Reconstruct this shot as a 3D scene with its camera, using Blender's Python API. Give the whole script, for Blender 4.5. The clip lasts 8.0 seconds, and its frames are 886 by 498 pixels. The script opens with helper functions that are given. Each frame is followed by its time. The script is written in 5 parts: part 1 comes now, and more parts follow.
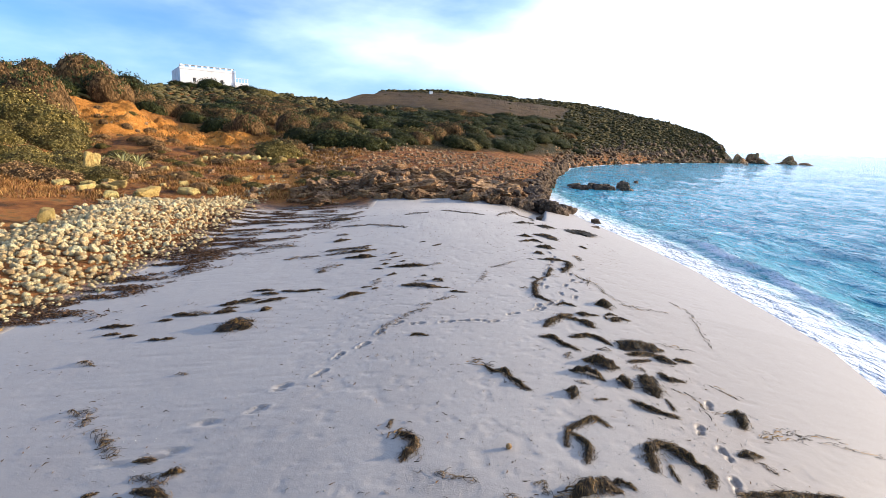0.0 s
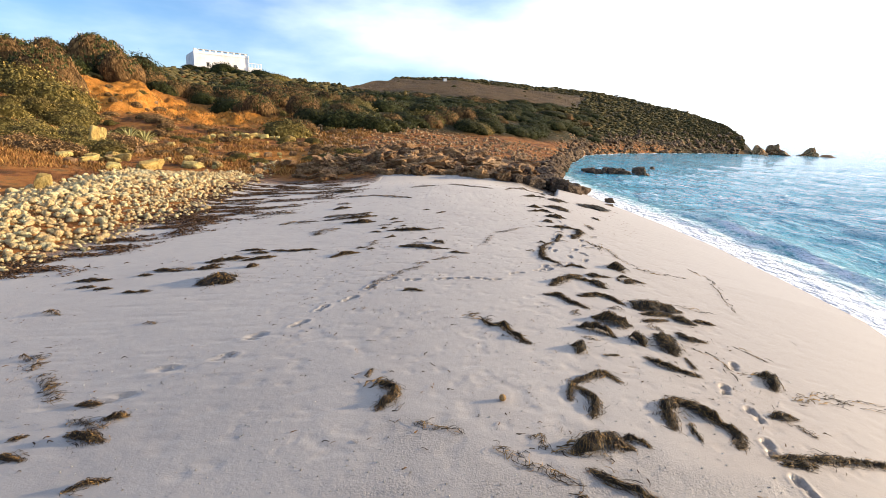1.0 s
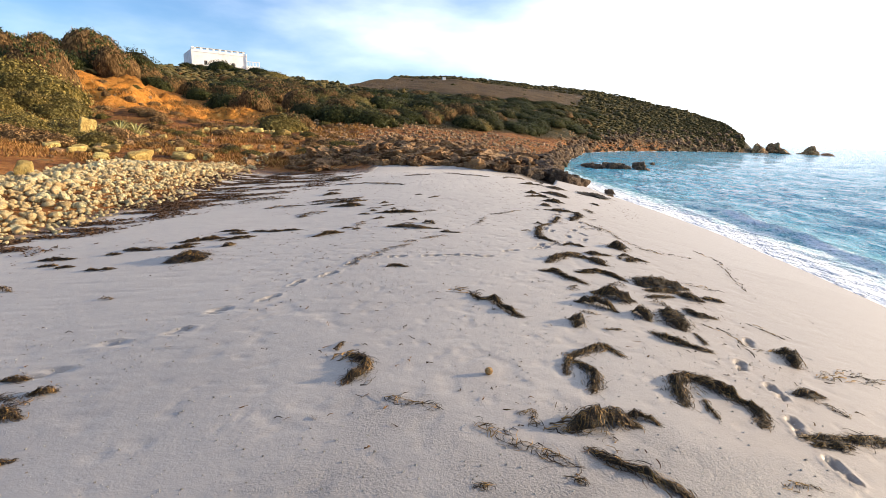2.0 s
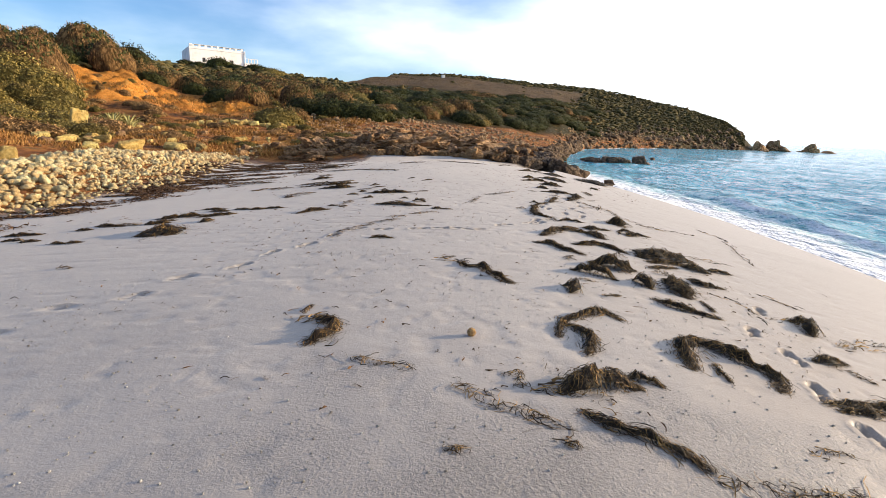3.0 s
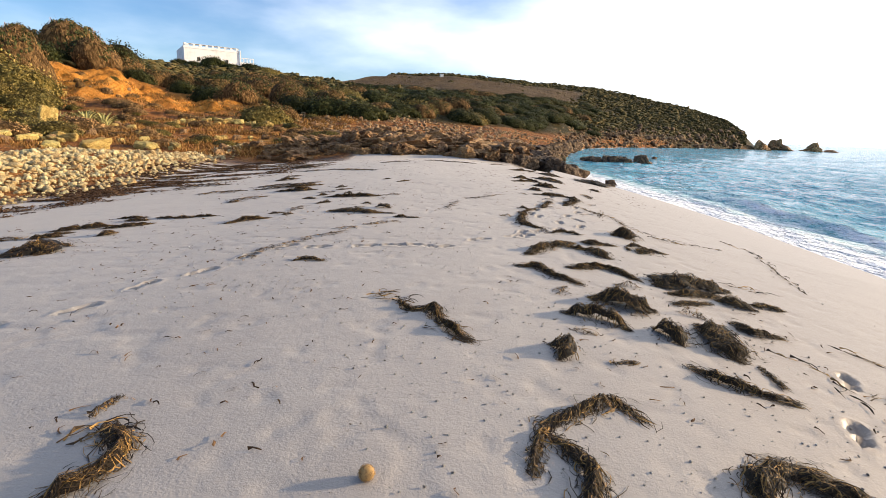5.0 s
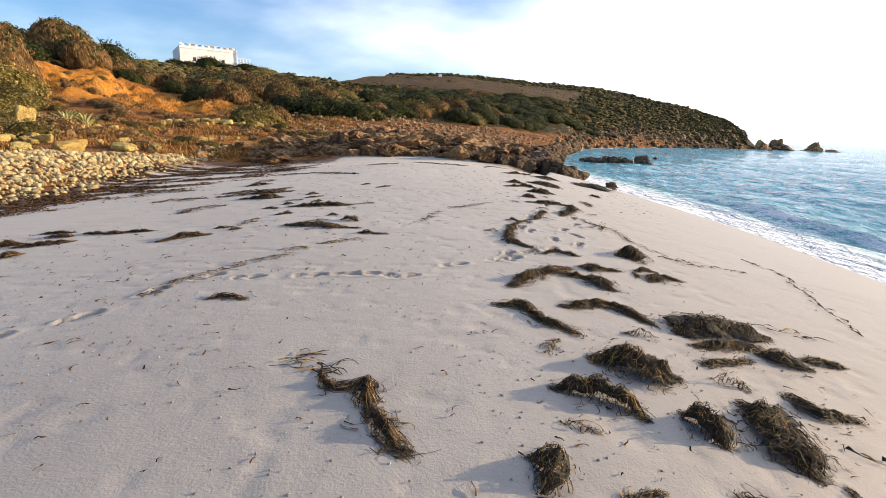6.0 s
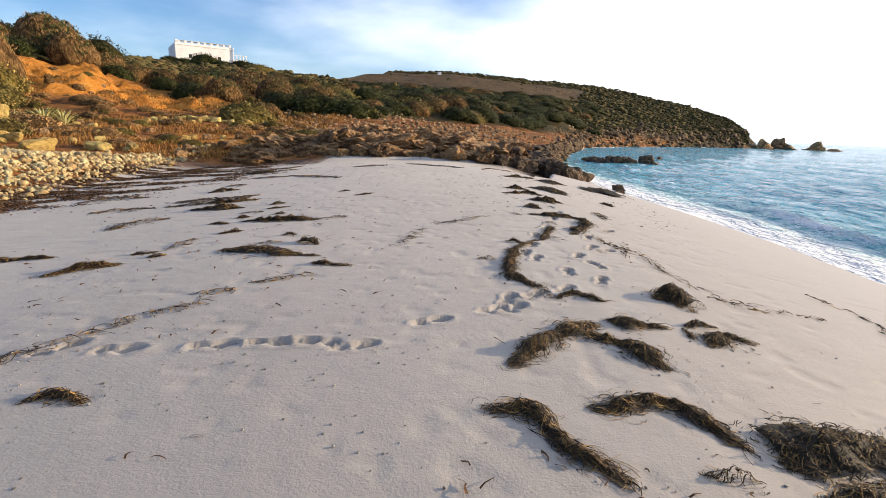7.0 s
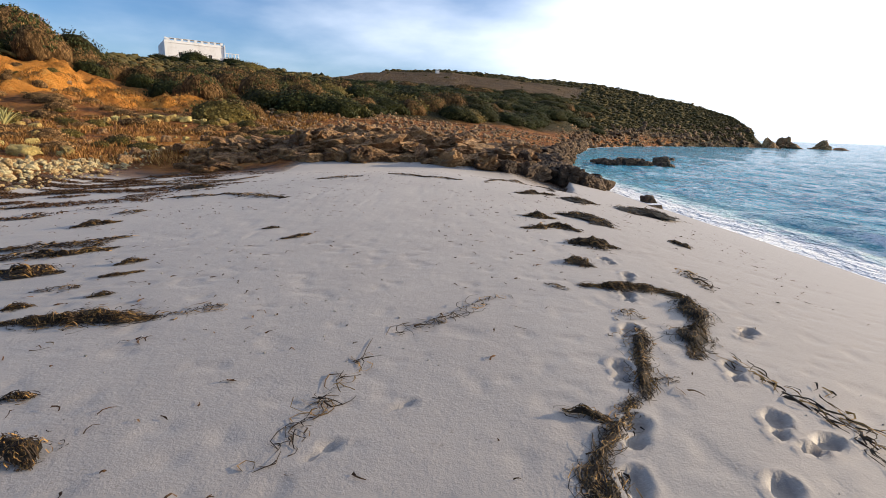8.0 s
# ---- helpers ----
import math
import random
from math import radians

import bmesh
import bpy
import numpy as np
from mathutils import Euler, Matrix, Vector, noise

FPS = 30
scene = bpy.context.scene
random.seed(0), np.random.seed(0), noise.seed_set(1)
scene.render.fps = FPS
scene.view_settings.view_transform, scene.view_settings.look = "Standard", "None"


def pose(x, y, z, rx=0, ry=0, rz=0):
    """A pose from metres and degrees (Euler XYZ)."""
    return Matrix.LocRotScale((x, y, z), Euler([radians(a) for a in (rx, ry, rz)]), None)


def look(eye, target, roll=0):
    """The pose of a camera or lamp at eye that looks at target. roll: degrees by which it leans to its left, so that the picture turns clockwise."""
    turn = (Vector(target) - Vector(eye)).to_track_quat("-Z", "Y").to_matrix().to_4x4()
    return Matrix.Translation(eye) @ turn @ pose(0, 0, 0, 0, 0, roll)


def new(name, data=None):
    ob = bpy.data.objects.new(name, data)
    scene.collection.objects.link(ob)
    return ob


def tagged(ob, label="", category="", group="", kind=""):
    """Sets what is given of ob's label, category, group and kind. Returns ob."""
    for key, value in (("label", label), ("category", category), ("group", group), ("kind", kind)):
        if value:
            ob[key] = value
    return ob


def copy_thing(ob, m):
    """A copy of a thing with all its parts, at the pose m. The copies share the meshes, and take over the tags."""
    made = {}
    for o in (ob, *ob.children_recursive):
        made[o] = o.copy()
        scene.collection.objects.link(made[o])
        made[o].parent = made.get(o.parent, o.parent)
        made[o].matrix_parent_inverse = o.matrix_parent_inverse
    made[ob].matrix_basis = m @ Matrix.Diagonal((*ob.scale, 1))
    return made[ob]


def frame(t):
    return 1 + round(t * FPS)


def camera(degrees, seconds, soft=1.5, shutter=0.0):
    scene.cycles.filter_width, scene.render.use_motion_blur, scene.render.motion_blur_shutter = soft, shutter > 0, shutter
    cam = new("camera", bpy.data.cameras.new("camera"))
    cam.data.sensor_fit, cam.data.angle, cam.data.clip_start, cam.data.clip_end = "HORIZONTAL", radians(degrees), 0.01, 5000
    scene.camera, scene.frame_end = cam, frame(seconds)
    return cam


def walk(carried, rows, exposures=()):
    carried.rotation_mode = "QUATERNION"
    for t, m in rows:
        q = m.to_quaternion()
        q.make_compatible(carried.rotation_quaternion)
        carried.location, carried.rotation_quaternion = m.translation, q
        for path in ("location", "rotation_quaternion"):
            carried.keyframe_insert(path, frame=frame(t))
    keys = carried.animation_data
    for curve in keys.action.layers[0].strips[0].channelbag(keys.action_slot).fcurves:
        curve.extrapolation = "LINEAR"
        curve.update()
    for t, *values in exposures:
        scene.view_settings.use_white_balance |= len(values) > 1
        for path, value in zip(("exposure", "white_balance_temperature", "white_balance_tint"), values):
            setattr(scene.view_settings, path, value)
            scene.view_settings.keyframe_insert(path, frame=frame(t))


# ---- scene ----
cam = camera(82.0, 8.0, soft=0.6)
PATH = [
    (0, look((-0.860, -1.470, 3.560), (-0.880, 8.310, 1.470), 2.10)),
    (0.5, look((-0.740, -1.357, 3.139), (-0.966, 8.380, 0.873), 2.60)),
    (1, look((-0.562, -0.809, 2.682), (-0.815, 8.925, 0.406), 2.62)),
    (1.5, look((-0.453, -0.479, 2.396), (-0.705, 9.257, 0.131), 2.58)),
    (3, look((-0.161, 0.164, 1.585), (-0.407, 9.897, -0.698), 2.53)),
    (3.5, look((-0.079, 0.377, 1.447), (-0.328, 10.111, -0.831), 2.51)),
    (4, look((0.040, 0.820, 1.370), (-0.212, 10.555, -0.902), 2.45)),
    (4.5, look((0.170, 1.465, 1.412), (-0.083, 11.199, -0.868), 2.42)),
    (6, look((0.647, 3.421, 1.453), (0.398, 13.156, -0.820), 2.26)),
    (6.5, look((0.726, 4.122, 1.426), (0.478, 13.857, -0.850), 2.25)),
    (7, look((0.788, 5.105, 1.464), (0.549, 14.834, -0.837), 2.36)),
    (7.5, look((0.883, 6.853, 1.428), (0.641, 16.584, -0.863), 2.26)),
    (8, look((0.842, 9.216, 1.473), (0.621, 18.944, -0.834), 2.20)),
]
walk(cam, PATH, [(0, 0.96, 5500, 10), (0.5, 0.96, 5500, 10), (1.0, 1.02, 6200, 10), (3.0, 0.87, 6150, 10), (3.5, 0.87, 6150, 10), (4.2, 0.85, 6350, 10), (6.0, 0.85, 6250, 10), (7.0, 0.75, 6200, 10), (8.0, 0.45, 5950, 10)])

# ---- world, sun, exposure ----
SUN_EL, SUN_AZ = radians(12.0), radians(75.0)      # azimuth clockwise from +y
world = bpy.data.worlds.new("sky")
scene.world = world
world.use_nodes = True
wn, wl = world.node_tree.nodes, world.node_tree.links
wn.clear()
w_out, w_bg = wn.new("ShaderNodeOutputWorld"), wn.new("ShaderNodeBackground")
w_sky = wn.new("ShaderNodeTexSky")
w_sky.sky_type, w_sky.sun_disc = "NISHITA", False
w_sky.sun_elevation, w_sky.sun_rotation = SUN_EL, SUN_AZ
w_sky.air_density, w_sky.dust_density, w_sky.ozone_density = 1.0, 0.6, 2.0
w_tc, w_map, w_noise = wn.new("ShaderNodeTexCoord"), wn.new("ShaderNodeMapping"), wn.new("ShaderNodeTexNoise")
w_map.inputs["Scale"].default_value = (1.0, 1.0, 3.2)
w_noise.inputs["Scale"].default_value, w_noise.inputs["Detail"].default_value = 1.5, 7
w_noise.inputs["Roughness"].default_value = 0.5
wl.new(w_tc.outputs["Generated"], w_map.inputs["Vector"])
wl.new(w_map.outputs["Vector"], w_noise.inputs["Vector"])
# thin bright cloud, thickening towards the sun
w_dot = wn.new("ShaderNodeVectorMath")
w_dot.operation = "DOT_PRODUCT"
w_dot.inputs[1].default_value = (math.sin(SUN_AZ), math.cos(SUN_AZ), 0.12)
wl.new(w_tc.outputs["Generated"], w_dot.inputs[0])
w_near = wn.new("ShaderNodeMapRange")
w_near.interpolation_type = "SMOOTHSTEP"
w_near.inputs["From Min"].default_value, w_near.inputs["From Max"].default_value = 0.26, 0.70
w_near.inputs["To Max"].default_value = 0.62
wl.new(w_dot.outputs["Value"], w_near.inputs["Value"])
w_add = wn.new("ShaderNodeMath")
w_add.operation = "ADD"
wl.new(w_noise.outputs["Fac"], w_add.inputs[0])
wl.new(w_near.outputs["Result"], w_add.inputs[1])
w_ramp = wn.new("ShaderNodeMapRange")
w_ramp.interpolation_type = "SMOOTHSTEP"
w_ramp.inputs["From Min"].default_value, w_ramp.inputs["From Max"].default_value = 0.47, 0.90
wl.new(w_add.outputs[0], w_ramp.inputs["Value"])
w_mix = wn.new("ShaderNodeMix")
w_mix.data_type = "RGBA"
w_mix.inputs["B"].default_value = (11.0, 11.2, 11.6, 1)
w_tint = wn.new("ShaderNodeMix")
w_tint.data_type, w_tint.blend_type = "RGBA", "MULTIPLY"
w_tint.inputs["Factor"].default_value = 1.0
w_tint.inputs["B"].default_value = (0.95, 1.15, 1.5, 1)
wl.new(w_sky.outputs["Color"], w_tint.inputs["A"])
wl.new(w_tint.outputs["Result"], w_mix.inputs["A"])
wl.new(w_ramp.outputs["Result"], w_mix.inputs["Factor"])
wl.new(w_mix.outputs["Result"], w_bg.inputs["Color"])
w_bg.inputs["Strength"].default_value = 0.085
wl.new(w_bg.outputs["Background"], w_out.inputs["Surface"])

sun_data = bpy.data.lights.new("sun", "SUN")
sun_data.energy, sun_data.angle, sun_data.color = 5.0, radians(0.6), (1.0, 0.765, 0.49)
sun = new("sun", sun_data)
sun_dir = Vector((math.sin(SUN_AZ) * math.cos(SUN_EL), math.cos(SUN_AZ) * math.cos(SUN_EL), math.sin(SUN_EL)))
sun.matrix_world = look(tuple(sun_dir * 50), (0, 0, 0))


# ---- small helpers ----
def mesh_of(bm, name):
    me = bpy.data.meshes.new(name)
    bm.to_mesh(me)
    bm.free()
    return me


def part(name, bm, material, parent=None, label=""):
    me = mesh_of(bm, name) if isinstance(bm, bmesh.types.BMesh) else bm
    if material and not me.materials:
        me.materials.append(material)
    ob = new(name, me)
    if parent:
        ob.parent = parent
    return tagged(ob, label)


def raw_mesh(name, verts, faces, material=None, smooth=False):
    me = bpy.data.meshes.new(name)
    me.from_pydata([tuple(v) for v in verts], [], faces)
    if smooth:
        me.polygons.foreach_set("use_smooth", [True] * len(me.polygons))
    if material:
        me.materials.append(material)
    me.update()
    return me


def lattice(ix, iy, seed):
    n = (ix * 374761393 + iy * 668265263 + seed * 974711) & 0x7FFFFFFF
    n = ((n ^ (n >> 13)) * 1274126177) & 0x7FFFFFFF
    return ((n ^ (n >> 16)) & 0xFFFF) / 65535.0


def vnoise(x, y, seed=0):
    """Smooth noise in 0..1 over arrays."""
    x, y = np.asarray(x, float), np.asarray(y, float)
    ix, iy = np.floor(x).astype(np.int64), np.floor(y).astype(np.int64)
    fx, fy = x - ix, y - iy
    fx, fy = fx * fx * (3 - 2 * fx), fy * fy * (3 - 2 * fy)
    a, b = lattice(ix, iy, seed), lattice(ix + 1, iy, seed)
    c, d = lattice(ix, iy + 1, seed), lattice(ix + 1, iy + 1, seed)
    return (a + (b - a) * fx) * (1 - fy) + (c + (d - c) * fx) * fy


def fbm(x, y, seed=0, octaves=4):
    total, amp, norm = 0.0, 1.0, 0.0
    for i in range(octaves):
        total = total + amp * vnoise(x * 2**i, y * 2**i, seed + i)
        norm, amp = norm + amp, amp * 0.5
    return total / norm


def smooth01(v):
    v = np.clip(v, 0, 1)
    return v * v * (3 - 2 * v)


# ---- the lie of the land ----
SEA_Z = -1.0
HUB = (0.65, 3.4)
# bearing (degrees right of +y), shore or bank foot (r, z), scrub foot (r, z), skyline (r, z)
PROFILE = (
    (-62, 19, -0.4, 36, 1.6, 62, 6.5),
    (-41, 29, -0.3, 50, 1.1, 80, 8.6),
    (-34, 31, -0.2, 46, 1.3, 82, 8.2),
    (-28, 32, -0.2, 47, 1.4, 165, 16.6),
    (-22, 31, -0.1, 47, 1.2, 150, 15.0),
    (-13, 26, 0.1, 50, 1.8, 150, 13.4),
    (-7, 25, 0.1, 60, 2.2, 230, 23.8),
    (-1, 25, 0.1, 65, 1.9, 240, 26.0),
    (5, 24, -0.1, 75, 1.8, 245, 24.8),
    (9.5, 24, -0.7, 88, 1.5, 245, 23.4),
    (13.5, 104, -1.1, 116, 1.0, 245, 21.6),
    (17.5, 130, -1.1, 140, 1.2, 242, 18.8),
    (22, 162, -1.1, 170, 1.4, 236, 14.8),
    (26.5, 194, -1.1, 201, 1.0, 226, 9.0),
    (28.4, 206, -1.2, 209, -0.2, 216, 3.2),
    (30, 214, -4, 216, -4, 226, -4),
)
PROF = np.array(PROFILE, float).T


def beach_height(x, y):
    z = 0.012 * (np.clip(y, 0, 22) - 4)
    z = z - 0.095 * np.clip(np.log1p(np.exp((-x - 1.5) / 0.8)) * 0.8, 0, 8.8)
    d = (lambda q: np.where(q > 8, q, np.log1p(np.exp(np.minimum(q, 8) / 0.6)) * 0.6))(x - 2.3 + 0.09 * np.clip(y - 17, 0, 20) + 0.22 * np.clip(10 - y, 0, 12))
    z = z - 0.1 * d - 0.012 * d * d
    z = z + 0.55 * smooth01((-10.3 - x) / 6.0) * (0.8 + 0.4 * vnoise(x * 0.4, y * 0.4, 5)) + 0.045 * np.clip(-16 - x, 0, 80)
    z = z + 0.030 * (fbm(x / 3.2, y / 3.2, 51, 2) - 0.5) + 0.004 * (fbm(x / 0.33, y / 0.33, 52, 3) - 0.5)
    return np.maximum(z, -4.0)


def land_height(x, y):
    """Height of the ground sheet, without the small dents."""
    x, y = np.asarray(x, float), np.asarray(y, float)
    zb = beach_height(x, y)
    dx, dy = x - HUB[0], y - HUB[1]
    r, th = np.hypot(dx, dy), np.degrees(np.arctan2(dx, dy))
    thc = np.clip(th, -62, 30)
    r0, z0, r1, z1, r2, z2 = (np.interp(thc, PROF[0], PROF[i]) for i in range(1, 7))
    zp = np.where(r < r1, z0 + (z1 - z0) * (r - r0) / (r1 - r0),
                  np.where(r < r2, z1 + (z2 - z1) * (r - r1) / (r2 - r1), z2 - (r - r2) * 0.03 - 1.2 * smooth01((r - r2) / 25)))
    rough = smooth01((r - r0) / 25) * smooth01((z0 + 3.5) / 2)
    zp = zp + rough * (1.6 * (fbm(x / 17, y / 17, 11) - 0.5) + 0.5 * (fbm(x / 3.7, y / 3.7, 12, 3) - 0.5))
    # gullied slope of bare ochre earth
    bare = bare_earth(x, y)
    zp = zp + bare * (2.0 * (np.abs(fbm(x / 3.2, y / 7.5, 21) - 0.5) * 2) - 0.4 + 1.9 * (fbm(x / 2.2, y / 2.2, 22, 4) - 0.5) + 1.1 * (np.abs(fbm(x / 1.3, y / 1.6, 23, 3) - 0.5) * 2 - 0.3))
    w = smooth01((r - (r0 - 5)) / 5) * (np.abs(th) < 125)
    w = w * smooth01((th + 125) / 30)
    return zb * (1 - w) + np.maximum(zp, -5) * w


def bare_earth(x, y):
    n = fbm(x / 6.0, y / 6.0, 31)
    a = smooth01(1.35 - np.hypot((x + 38) / 14.5, (y - 56.5) / 8.5) + 0.9 * (n - 0.5))
    b = smooth01(1.25 - np.hypot((x + 25.5) / 8.5, (y - 56) / 6.0) + 0.9 * (n - 0.5))
    return np.clip(a + 0.7 * b, 0, 1)


def height(x, y):
    return float(land_height(np.array([x]), np.array([y]))[0])


# ---- materials ----
class Nodes:
    """A material and short ways to add nodes to it."""

    def __init__(self, name, rough=0.8, metal=0.0, spec=0.3):
        self.mat = bpy.data.materials.new(name)
        self.mat.use_nodes = True
        self.tree = self.mat.node_tree
        self.bsdf = self.tree.nodes["Principled BSDF"]
        self.bsdf.inputs["Roughness"].default_value = rough
        self.bsdf.inputs["Metallic"].default_value = metal
        self.bsdf.inputs["Specular IOR Level"].default_value = spec
        self.coord = self.tree.nodes.new("ShaderNodeTexCoord").outputs["Object"]

    def link(self, a, b):
        self.tree.links.new(a, b)

    def node(self, kind, **inputs):
        n = self.tree.nodes.new(kind)
        for key, value in inputs.items():
            key = key.replace("_", " ")
            if isinstance(value, bpy.types.NodeSocket):
                self.link(value, n.inputs[key])
            else:
                n.inputs[key].default_value = value
        return n

    def noise(self, scale, detail=4, rough=0.55, vector=None, stretch=None, full=True):
        vec = vector or self.coord
        if stretch:
            m = self.node("ShaderNodeMapping", Vector=vec)
            m.inputs["Scale"].default_value = stretch
            vec = m.outputs["Vector"]
        out = self.node("ShaderNodeTexNoise", Vector=vec, Scale=scale, Detail=detail, Roughness=rough).outputs["Fac"]
        return self.mask(out, 0.28, 0.72) if full and detail >= 4 else out

    def ramp(self, fac, *stops):
        n = self.node("ShaderNodeValToRGB", Fac=fac)
        e = n.color_ramp.elements
        while len(e) < len(stops):
            e.new(0.5)
        for el, (pos, col) in zip(e, stops):
            el.position = pos
            el.color = (*col, 1) if len(col) == 3 else col
        return n.outputs["Color"]

    def mask(self, fac, lo, hi):
        n = self.node("ShaderNodeMapRange", Value=fac)
        n.inputs["From Min"].default_value, n.inputs["From Max"].default_value = lo, hi
        return n.outputs["Result"]

    def mix(self, fac, a, b, blend="MIX"):
        n = self.tree.nodes.new("ShaderNodeMix")
        n.data_type, n.blend_type = "RGBA", blend
        for key, value in (("Factor", fac), ("A", a), ("B", b)):
            if isinstance(value, bpy.types.NodeSocket):
                self.link(value, n.inputs[key])
            elif isinstance(value, (int, float)):
                n.inputs[key].default_value = value
            else:
                n.inputs[key].default_value = (*value, 1)
        return n.outputs["Result"]

    def maths(self, op, a, b=0.0):
        n = self.tree.nodes.new("ShaderNodeMath")
        n.operation = op
        for i, value in enumerate((a, b)):
            if isinstance(value, bpy.types.NodeSocket):
                self.link(value, n.inputs[i])
            else:
                n.inputs[i].default_value = value
        return n.outputs[0]

    def bump(self, heightsock, strength, distance):
        n = self.node("ShaderNodeBump", Height=heightsock, Strength=strength, Distance=distance)
        old = self.bsdf.inputs["Normal"].links
        if old:
            self.link(old[0].from_socket, n.inputs["Normal"])
        self.link(n.outputs["Normal"], self.bsdf.inputs["Normal"])

    def colour(self, sock):
        self.link(sock, self.bsdf.inputs["Base Color"])
        return self

    def attribute(self, name):
        n = self.tree.nodes.new("ShaderNodeAttribute")
        n.attribute_name = name
        return n

    def island(self):
        return self.tree.nodes.new("ShaderNodeNewGeometry").outputs["Random Per Island"]

    def object_random(self):
        return self.tree.nodes.new("ShaderNodeObjectInfo").outputs["Random"]


def ground_material():
    m = Nodes("sand_and_earth", 0.75, 0, 0.5)
    z = m.attribute("zone")
    sep = m.node("ShaderNodeSeparateColor", Color=z.outputs["Color"])
    bare, field, wet, beach = sep.outputs["Red"], sep.outputs["Green"], sep.outputs["Blue"], z.outputs["Alpha"]
    big, mid, fine = m.noise(0.35, 5), m.noise(5.5, 5, 0.6), m.noise(60, 3, 0.7)
    grain = m.noise(420, 2, 0.7)
    sand = m.ramp(big, (0.2, (0.272, 0.248, 0.225)), (0.8, (0.325, 0.292, 0.260)))
    sand = m.mix(m.mask(mid, 0.35, 0.75), sand, (0.30, 0.27, 0.242))
    sand = m.mix(m.maths("MULTIPLY", m.mask(grain, 0.35, 0.75), 0.25), sand, (0.25, 0.21, 0.18))
    flecks = m.maths("MULTIPLY", m.mask(m.noise(34, 3, 0.65), 0.64, 0.70), m.mask(m.noise(1.7, 3), 0.40, 0.62))
    sand = m.mix(m.maths("MULTIPLY", flecks, 0.55), sand, (0.12, 0.09, 0.065))
    stain = m.mask(m.noise(0.9, 5, 0.6, stretch=(1.0, 0.5, 1.0)), 0.45, 0.8)
    sand = m.mix(m.maths("MULTIPLY", stain, 0.4), sand, (0.245, 0.215, 0.192))
    sand = m.mix(wet, sand, (0.232, 0.186, 0.146))
    # on the beach the field channel darkens near sand: dimmer light painted as colour
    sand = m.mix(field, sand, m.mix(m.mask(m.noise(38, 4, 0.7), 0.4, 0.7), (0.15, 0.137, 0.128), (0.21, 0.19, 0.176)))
    scrub = m.ramp(m.noise(0.6, 6, 0.65), (0.2, (0.13, 0.065, 0.026)), (0.45, (0.40, 0.155, 0.044)), (0.65, (0.56, 0.235, 0.06)), (0.85, (0.30, 0.175, 0.062)))
    earth = m.ramp(m.noise(0.8, 9, 0.75), (0.1, (0.28, 0.09, 0.02)), (0.36, (0.70, 0.28, 0.044)), (0.62, (0.86, 0.36, 0.062)), (0.9, (0.84, 0.48, 0.14)))
    grass = m.ramp(m.noise(0.12, 7, 0.7), (0.2, (0.10, 0.064, 0.026)), (0.6, (0.20, 0.122, 0.05)), (0.9, (0.12, 0.085, 0.036)))
    # dark ground beneath the scrub: shade among the bushes put into the colour
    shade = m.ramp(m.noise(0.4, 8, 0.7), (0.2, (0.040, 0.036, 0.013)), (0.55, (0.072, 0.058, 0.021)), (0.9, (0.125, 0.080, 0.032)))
    # on land the wet channel masks this painted shade, not damp
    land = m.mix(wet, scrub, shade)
    land = m.mix(bare, land, earth)
    land = m.mix(field, land, grass)
    m.colour(m.mix(beach, land, sand))
    m.link(m.mask(m.maths("MULTIPLY", wet, beach), 3.2, -1.4), m.bsdf.inputs["Roughness"])
    m.link(m.mask(beach, -0.25, 1.9), m.bsdf.inputs["Specular IOR Level"])
    landmask = m.maths("SUBTRACT", 1.0, beach)
    m.bump(m.maths("MULTIPLY", m.noise(0.9, 9, 0.7), landmask), 1.0, 1.3)
    m.bump(m.maths("MULTIPLY", m.noise(3.5, 7, 0.75), landmask), 1.0, 0.38)
    m.bump(m.noise(1.5, 4, 0.6), 0.3, 0.02)
    m.bump(mid, 0.25, 0.007)
    m.bump(m.noise(19, 4, 0.6, stretch=(1.0, 1.25, 1.0), full=False), 0.16, 0.006)
    m.link(m.maths("MULTIPLY", beach, 0.14), m.bsdf.inputs["Sheen Weight"])
    m.bsdf.inputs["Sheen Roughness"].default_value = 0.55
    m.bsdf.inputs["Sheen Tint"].default_value = (1.0, 0.95, 0.90, 1)
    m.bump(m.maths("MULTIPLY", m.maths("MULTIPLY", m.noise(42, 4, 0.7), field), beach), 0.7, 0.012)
    m.bump(fine, 0.55, 0.006)
    m.bump(grain, 0.2, 0.0012)
    return m.mat


